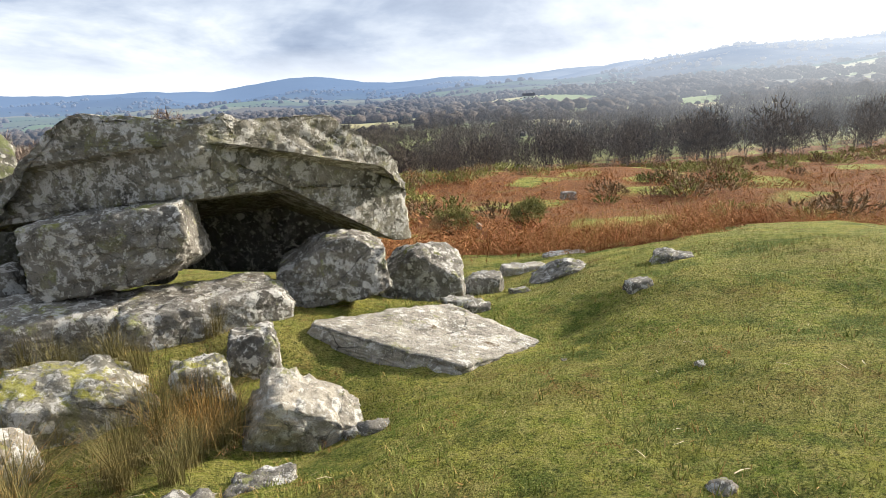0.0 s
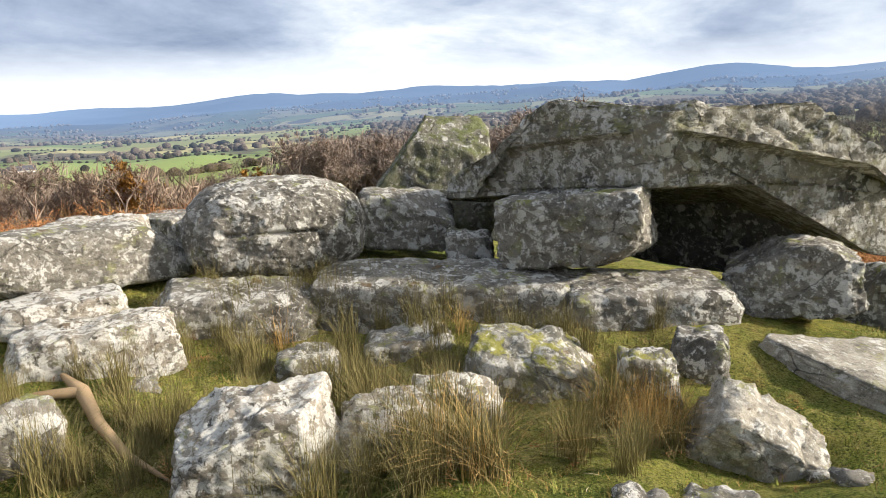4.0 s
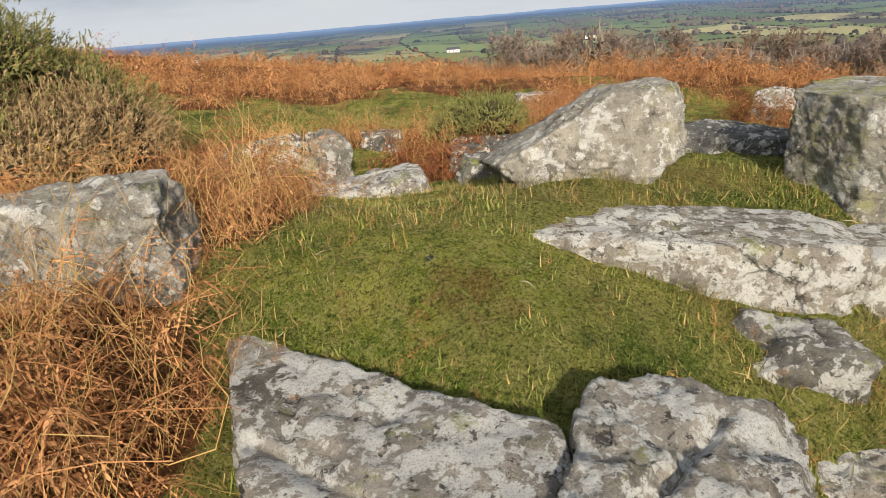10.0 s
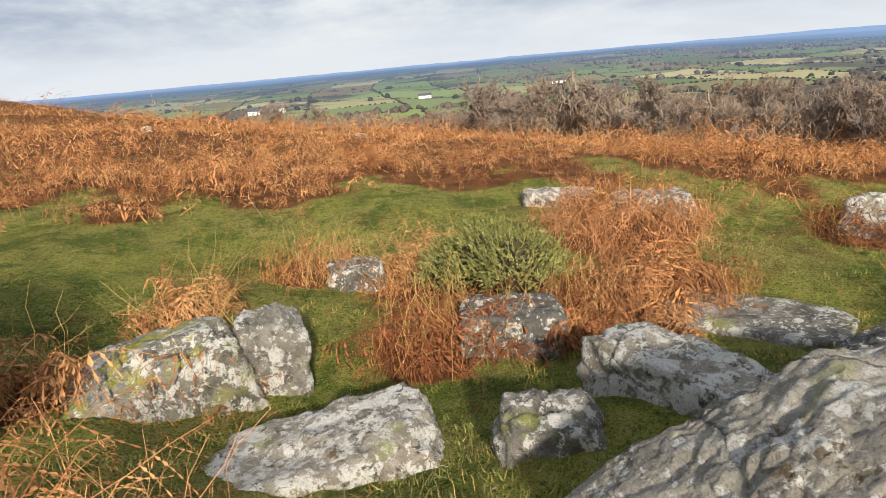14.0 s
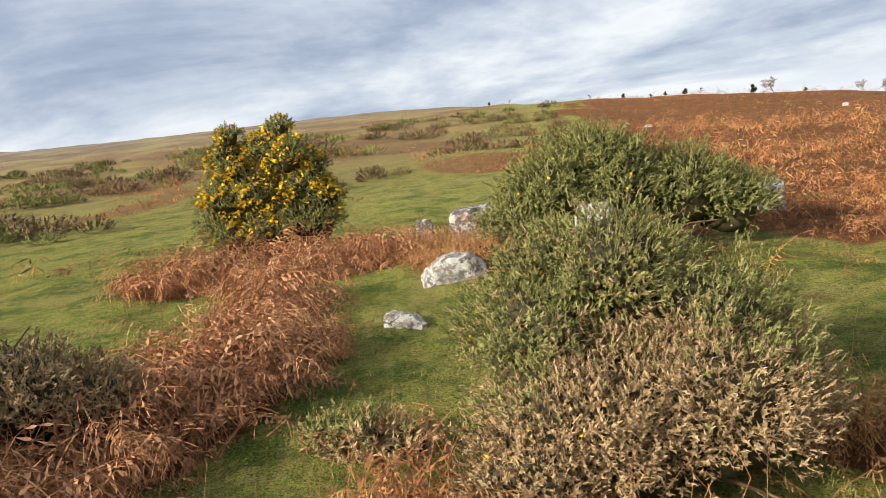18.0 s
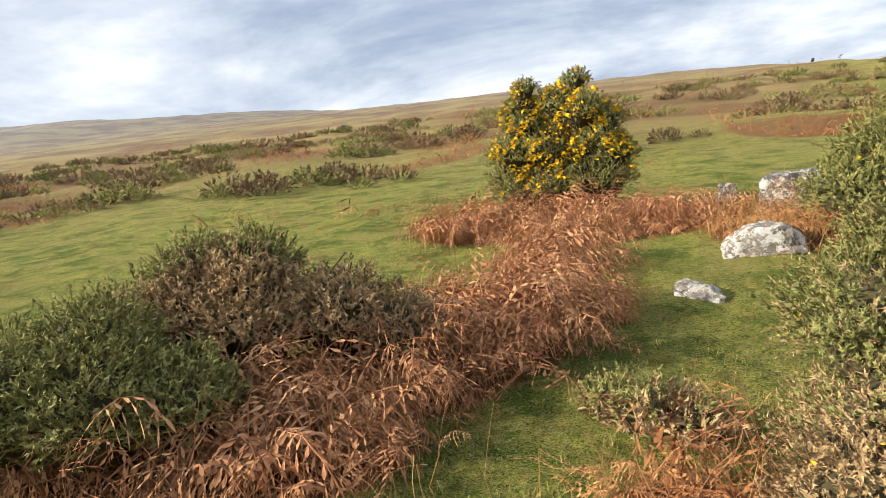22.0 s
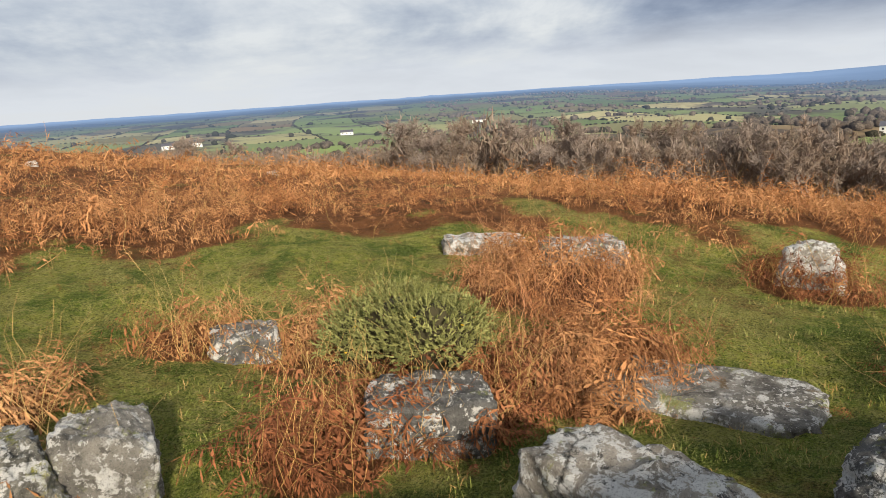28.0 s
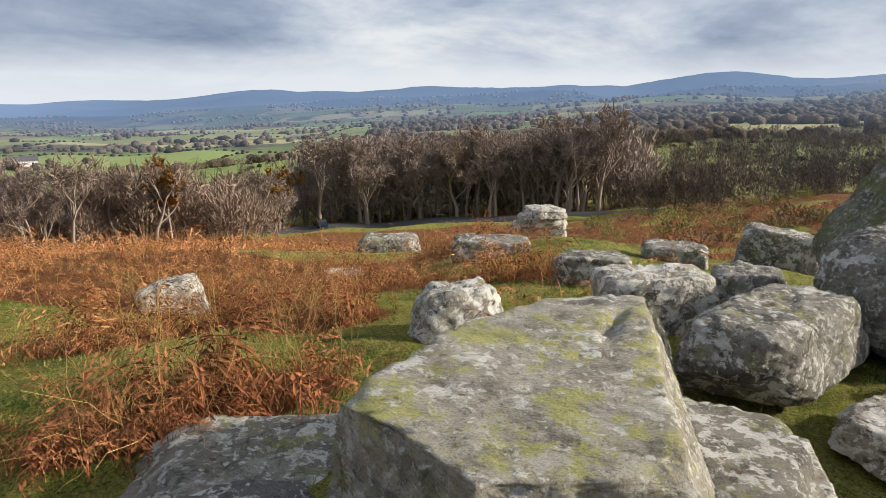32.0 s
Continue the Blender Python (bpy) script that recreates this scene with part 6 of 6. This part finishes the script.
def far_mesh(name, protos, x, y, size, mat, rng, label, sink=0.1):
    m = len(x)
    v, f = blend(protos, rng.integers(0, len(protos), m), np.stack([x, y, height(x, y) - sink * size], -1), rng.uniform(0, 6.283, m), np.zeros(m), np.zeros(m), size)
    me = mesh_from(name, v, f, mat, False, LAST_TONES[0])
    me.attributes.new("haze_paint", "FLOAT", "POINT").data.foreach_set("value", haze_amount(np.hypot(v[:, 0] - CX, v[:, 1] - CY), np.degrees(np.arctan2(CX - v[:, 0], v[:, 1] - CY))).astype(np.float32))
    tagged(new(name, me), label, "woodland", kind="stuff")


def crowns(name, a0, a1, r0, r1, n, size, mat, seed, label, ridge=1.0, detail=1):
    """Far woods: round crowns too far off to tell apart, where woods grow."""
    rng = np.random.default_rng(seed)
    az, r = np.radians(rng.uniform(a0, a1, n)), np.sqrt(rng.uniform(r0**2, r1**2, n))
    x, y = CX - r * np.sin(az), CY + r * np.cos(az)
    keep = smooth_noise(x, y, 330, 31) + 0.5 * smooth_noise(x, y, 120, 32) > ridge + 0.07 * rng.normal(size=n)
    x, y, r = x[keep], y[keep], r[keep]
    far_mesh(name, [lump(rng, detail) for _ in range(10)], x, y, size * rng.uniform(0.6, 1.25, len(x)), mat, rng, label)


def bare_crowns(seed, fine, wide):
    """Small bare trees, one high: a few stems, limbs and a round haze of twigs that fan outward."""
    rng = np.random.default_rng(seed)
    protos = []
    for _ in range(8):
        base, rad, broad = rng.uniform(0.02, 0.14), rng.uniform(0.3, 0.42), rng.uniform(0.85, 1.25)
        pieces = []
        for _ in range(5):
            a, t = rng.uniform(0, 6.283), rng.uniform(0.1, 0.7)
            end = np.array([math.cos(a) * rad * t * broad, math.sin(a) * rad * t * broad, rng.uniform(0.6, 0.9)])
            pieces.append(strip([(end[0] * 0.1, end[1] * 0.1, 0), (end[0] * 0.4, end[1] * 0.4, base + 0.15), end], (0.012, 0.009, 0.004), (math.sin(a), -math.cos(a), 0)))
        for _ in range(fine):
            d = rng.normal(size=3)
            d /= np.linalg.norm(d)
            o = d * rad * rng.random() ** 0.45 * np.array([broad, broad, 1.25]) * 0.85 + np.array([0, 0, 0.5])
            o[2] = max(o[2], base * 0.6)
            way = (o - np.array([0, 0, base])) / np.linalg.norm(o - np.array([0, 0, base])) + rng.normal(0, 0.45, 3)
            way *= rng.uniform(0.08, 0.16) / np.linalg.norm(way)
            sd = np.cross(way, rng.normal(size=3))
            sd *= wide / np.linalg.norm(sd)
            pieces.append((np.array([o - sd, o + sd, o + way]), np.array([(0, 1, 2)])))
        protos.append(join(pieces))
    return protos


def bare_wood(name, a0, a1, r0, r1, n, tall, mat, seed, label, protos, gaps=-2.0):
    """A wood of bare trees too many to count, in clumps of uneven height."""
    rng = np.random.default_rng(seed)
    az, r = np.radians(rng.uniform(a0, a1, n)), np.sqrt(rng.uniform(r0**2, r1**2, n))
    x, y = CX - r * np.sin(az), CY + r * np.cos(az)
    keep = smooth_noise(x, y, 45, seed) + 0.3 * rng.normal(size=n) > gaps
    x, y = x[keep], y[keep]
    size = tall * np.clip(0.9 + 0.35 * smooth_noise(x, y, 26, seed + 1), 0.5, 1.15) * rng.uniform(0.6, 1.05, len(x))
    far_mesh(name, protos, x, y, size, mat, rng, label, 0.03)


BARE_NEAR, BARE_FAR = bare_crowns(830, 210, 0.011), bare_crowns(831, 80, 0.019)
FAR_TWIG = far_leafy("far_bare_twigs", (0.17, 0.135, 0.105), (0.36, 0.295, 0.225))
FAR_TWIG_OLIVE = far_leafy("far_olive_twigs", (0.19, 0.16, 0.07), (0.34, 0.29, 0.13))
bare_wood("far_wood", -45, 30, 170, 430, 2600, 9.5, FAR_TWIG, 801, "brown leafless woods filling the valley", BARE_FAR, -0.75)
crowns("far_wood", -45, 40, 400, 1100, 5200, 9.5, FAR_WOOD, 802, "brown leafless woods on the far valley side", -0.35, 0)
bare_wood("far_wood", 28, 112, 150, 420, 2100, 9.0, FAR_TWIG, 803, "brown leafless woods between fields", BARE_FAR, -0.1)
crowns("far_wood", 28, 150, 380, 700, 1500, 8.0, FAR_WOOD, 813, "brown leafless woods beyond the first fields", 0.1, 0)
crowns("far_wood", 40, 105, 600, 2600, 6500, 8.0, FAR_WOOD, 804, "brown leafless woods between far fields", 0.45, 0)
crowns("far_wood", -45, 40, 1100, 2600, 4200, 11.0, FAR_WOOD, 809, "leafless woods on far hills with painted haze", 0.25, 0)
bare_wood("far_scrub", -45, 110, 130, 420, 420, 6.5, FAR_TWIG_OLIVE, 805, "olive and ochre scrub among far woods", BARE_FAR)
crowns("far_evergreens", -45, 150, 140, 1100, 260, 7.0, FAR_HEDGE, 806, "dark evergreens among far woods", -0.2, 1)
bare_wood("valley_wood", 49, 106, 84, 150, 700, 11.5, TWIG_PALE, 807, "brown leafless wood behind the first trees", BARE_NEAR)
bare_wood("valley_wood", 104, 124, 102, 150, 220, 8.5, TWIG_PALE, 812, "lower leafless wood at the end of the first trees", BARE_NEAR)
bare_wood("valley_wood", 17, 48, 130, 190, 330, 19.0, TWIG, 808, "tall brown leafless wood behind the road", BARE_NEAR)
bare_wood("valley_wood", -36, 20, 100, 200, 420, 8.5, FAR_TWIG, 810, "pale brown leafless wood below the slope", BARE_NEAR, -0.5)
bare_wood("valley_wood", -36, 20, 104, 190, 330, 8.0, FAR_TWIG, 811, "dark leafless thicket below the slope", BARE_NEAR, -0.3)


# hedges round the fields, along the plots' edges
def hedges():
    rng = np.random.default_rng(820)
    rows, columns = np.arange(-26, 27), np.arange(-20, 21)
    u, v = [], []
    for k in rows:
        t = np.arange(-3200, 3200, 8.0)
        u.append(t)
        v.append(np.full(len(t), k * PLOT_H))
        for c in columns:
            s = np.arange(0, PLOT_H, 8.0)
            u.append(np.full(len(s), (c - k * 0.37) * PLOT_W))
            v.append(k * PLOT_H + s)
    u, v = np.concatenate(u), np.concatenate(v)
    x, y = u * PLOT_C - v * PLOT_S, u * PLOT_S + v * PLOT_C
    for _ in range(12):
        uu, vv = u - 45 * np.sin(y / 310), v - 35 * np.sin(x / 270)
        x, y = uu * PLOT_C - vv * PLOT_S, uu * PLOT_S + vv * PLOT_C
    r, az = np.hypot(x - CX, y - CY), np.degrees(np.arctan2(CX - x, y - CY))
    keep = (r > 210) & (r < 2700) & (az > -45) & (az < 150) & (rng.random(len(x)) < np.clip(800 / r, 0.28, 1)) & (smooth_noise(x, y, 210, 33) > -0.75)
    x, y, r = x[keep] + rng.normal(0, 1.0, keep.sum()), y[keep] + rng.normal(0, 1.0, keep.sum()), r[keep]
    tall = np.where(rng.random(len(x)) < 0.03, rng.uniform(5, 8, len(x)), rng.uniform(1.4, 2.8, len(x)))
    protos = []
    for _ in range(6):
        p, f = lump(rng, 0)
        protos.append((p * np.array([2.0, 1.5, 1.0]), f))
    far_mesh("hedges", protos, x, y, tall, FAR_HEDGE, rng, "dark hedges dividing the far fields")


hedges()


# heather and gorse hummocks up the hill behind
def hummocks(seed, a0, a1, r0, r1, n, size, thin, where):
    rng = np.random.default_rng(seed)
    az, r = np.radians(rng.uniform(a0, a1, n)), np.sqrt(rng.uniform(r0**2, r1**2, n))
    x, y = CX - r * np.sin(az), CY + r * np.cos(az)
    keep = (smooth_noise(x, y, 13, seed + 1) > thin) & (np.hypot(x - 1, y + 12) > 7)
    x, y = x[keep], y[keep]
    protos = []
    for k in range(5):
        d = rng.normal(size=(34, 3))
        d[:, 2] = np.abs(d[:, 2])
        d /= np.linalg.norm(d, axis=1)[:, None]
        v, f = blend(SPRIGS, rng.integers(0, 6, 34), d * np.array([0.9, 0.9, 0.4]) * rng.uniform(0.6, 1, 34)[:, None], rng.uniform(0, 6.283, 34), np.arccos(d[:, 2]) * 0.7, np.arctan2(d[:, 1], d[:, 0]), np.full(34, 0.55))
        protos.append((v, f))
    m = len(x)
    half = m // 2
    for sl, mat, label in ((slice(0, half), HEATHER, "brown heather hummocks " + where), (slice(half, m), GORSE, "green gorse hummocks " + where)):
        k = len(x[sl])
        v, f = blend(protos, rng.integers(0, 5, k), np.stack([x[sl], y[sl], height(x[sl], y[sl])], -1), rng.uniform(0, 6.283, k), np.zeros(k), np.zeros(k), size * rng.uniform(0.4, 1.1, k))
        tagged(new("hummocks", mesh_from("hummocks", v, f, mat, False, LAST_TONES[0])), label, "heather", kind="stuff")


hummocks(850, 172, 262, 20, 95, 2600, 1.0, 0.35, "on the hill")
hummocks(860, -42, 22, 26, 112, 1500, 1.0, 0.15, "among the bracken of the far slope")
hummocks(870, -5, 56, 131, 142, 130, 1.8, -0.4, "along the edge of the wood")


# ---- road, car, farmhouses ----
road_m, n, b, pos = material("asphalt", 0.8, 0.3)
n.put(b.inputs["Base Color"], n.mix(n.noise(pos, 3.0, 5), (0.045, 0.045, 0.05), (0.085, 0.085, 0.09)))
azs_ = np.linspace(16, 52, 60)
rs_ = 119 + 6 * np.sin(np.radians((azs_ - 20) * 4))
rows_ = [(CX - (rs_ + o) * np.sin(np.radians(azs_)), CY + (rs_ + o) * np.cos(np.radians(azs_))) for o in (-3.2, 3.2)]
mid_z = height((rows_[0][0] + rows_[1][0]) / 2, (rows_[0][1] + rows_[1][1]) / 2) + 0.35
verts_ = np.concatenate([np.stack([x, y, mid_z + dz], -1) for (x, y), dz in ((rows_[0], 0), (rows_[1], 0), (rows_[0], -1.2), (rows_[1], -1.2))])
k_ = len(azs_)
faces_ = [(i, i + 1, k_ + i + 1, k_ + i) for i in range(k_ - 1)] + [(2 * k_ + i, 2 * k_ + i + 1, i + 1, i) for i in range(k_ - 1)]
tagged(new("road", mesh_from("road", verts_, faces_, road_m)), "narrow grey moorland road", "road", kind="structure")


def plain(name, colour, rough=0.5, metal=0.0):
    m, n, b, pos = material(name, rough, 0.4)
    n.put(b.inputs["Base Color"], n.mix(n.noise(pos, 4.0, 4), colour + (1,), tuple(c * 0.8 for c in colour) + (1,)))
    b.inputs["Metallic"].default_value = metal
    return m


def block(name, size, place, mat, parent, top=1.0, bev=0.0):
    """A box, or one that narrows upward, under its thing."""
    bm = bmesh.new()
    bmesh.ops.create_cube(bm, size=1.0)
    for v in bm.verts:
        if v.co.z > 0:
            v.co.x *= top
        v.co = Vector((v.co.x * size[0], v.co.y * size[1], v.co.z * size[2]))
    if bev:
        bmesh.ops.bevel(bm, geom=bm.edges[:], offset=bev, segments=2, affect="EDGES")
    me = bpy.data.meshes.new(name)
    bm.to_mesh(me)
    bm.free()
    me.materials.append(mat)
    ob = new(name, me)
    ob.parent = parent
    ob.location = place
    return ob


CAR_PAINT, GLASS, TYRE, WALL, SLATE = plain("dark_blue_paint", (0.02, 0.03, 0.07), 0.3), plain("car_glass", (0.03, 0.035, 0.04), 0.1), plain("tyre", (0.02, 0.02, 0.02), 0.9), plain("white_render", (0.78, 0.77, 0.73), 0.9), plain("slate", (0.10, 0.10, 0.12), 0.7)
i_ = int(np.argmin(np.abs(azs_ - 45.2)))
car = tagged(new("car"), "dark blue car parked on the moorland road", "car")
block("body", (4.2, 1.75, 0.7), (0, 0, 0.65), CAR_PAINT, car, 1.0, 0.12)
block("cabin", (2.5, 1.6, 0.6), (-0.2, 0, 1.25), GLASS, car, 0.7, 0.1)
for x_ in (-1.3, 1.3):
    for y_ in (-0.8, 0.8):
        v_, f_ = tube([(x_, y_ - 0.11, 0.32), (x_, y_ + 0.11, 0.32)], (0.32, 0.32), 14)
        wheel = new("wheel", mesh_from("wheel", v_, f_, TYRE))
        wheel.parent = car
car.matrix_world = pose(CX - rs_[i_] * math.sin(radians(45.2)), CY + rs_[i_] * math.cos(radians(45.2)), float(mid_z[i_]) + 0.02, 0, 0, 150)


def farmhouse(az, r, length, yaw):
    x, y = CX - r * math.sin(radians(az)), CY + r * math.cos(radians(az))
    house = tagged(new("farmhouse"), "distant white farmhouse with a slate roof", "house", "farmhouses")
    block("wall", (length, 7, 5), (0, 0, 2.5), WALL, house)
    roof = block("roof", (length + 0.8, 8, 3), (0, 0, 6.4), SLATE, house)
    for v in roof.data.vertices:
        if v.co.z > 0:
            v.co.y *= 0.05
    for k in range(3):
        block("window", (1.2, 0.2, 1.3), (length * (k - 1) / 3.2, -3.5, 3.2), GLASS, house)
    block("chimney", (0.9, 0.9, 1.8), (length * 0.4, 0, 8.0), SLATE, house)
    house.matrix_world = pose(x, y, float(height(x, y)) - 0.3, 0, 0, yaw)


for az_, r_, l_, w_ in ((66.8, 520, 16, 70), (69.5, 500, 10, 60), (112.0, 900, 17, 110), (124.5, 850, 18, 120), (126.5, 840, 14, 120), (137.5, 620, 14, 130), (139.0, 610, 12, 140), (100.5, 980, 20, 100), (30, 900, 16, 20), (-8, 800, 14, -10)):
    farmhouse(az_, r_, l_, w_)

# a weathered branch lying against the stones
log_ = tagged(base_empty("log", -4.7, 1.9), "weathered brown forked branch leaning on stones", "log")
pts_ = [(-5.0, 1.95, -0.30), (-4.75, 1.95, -0.36), (-4.45, 1.88, -0.48), (-4.1, 1.85, -0.58), (-3.75, 1.9, -0.66)]
part("stem", mesh_from("stem", *tube(pts_, (0.018, 0.048, 0.04, 0.028, 0.008), 9), DRIFTWOOD, True), log_)
part("fork", mesh_from("fork", *tube([(-4.75, 1.95, -0.36), (-4.95, 1.75, -0.36), (-5.1, 1.6, -0.42)], (0.042, 0.03, 0.014), 7), DRIFTWOOD, True), log_)
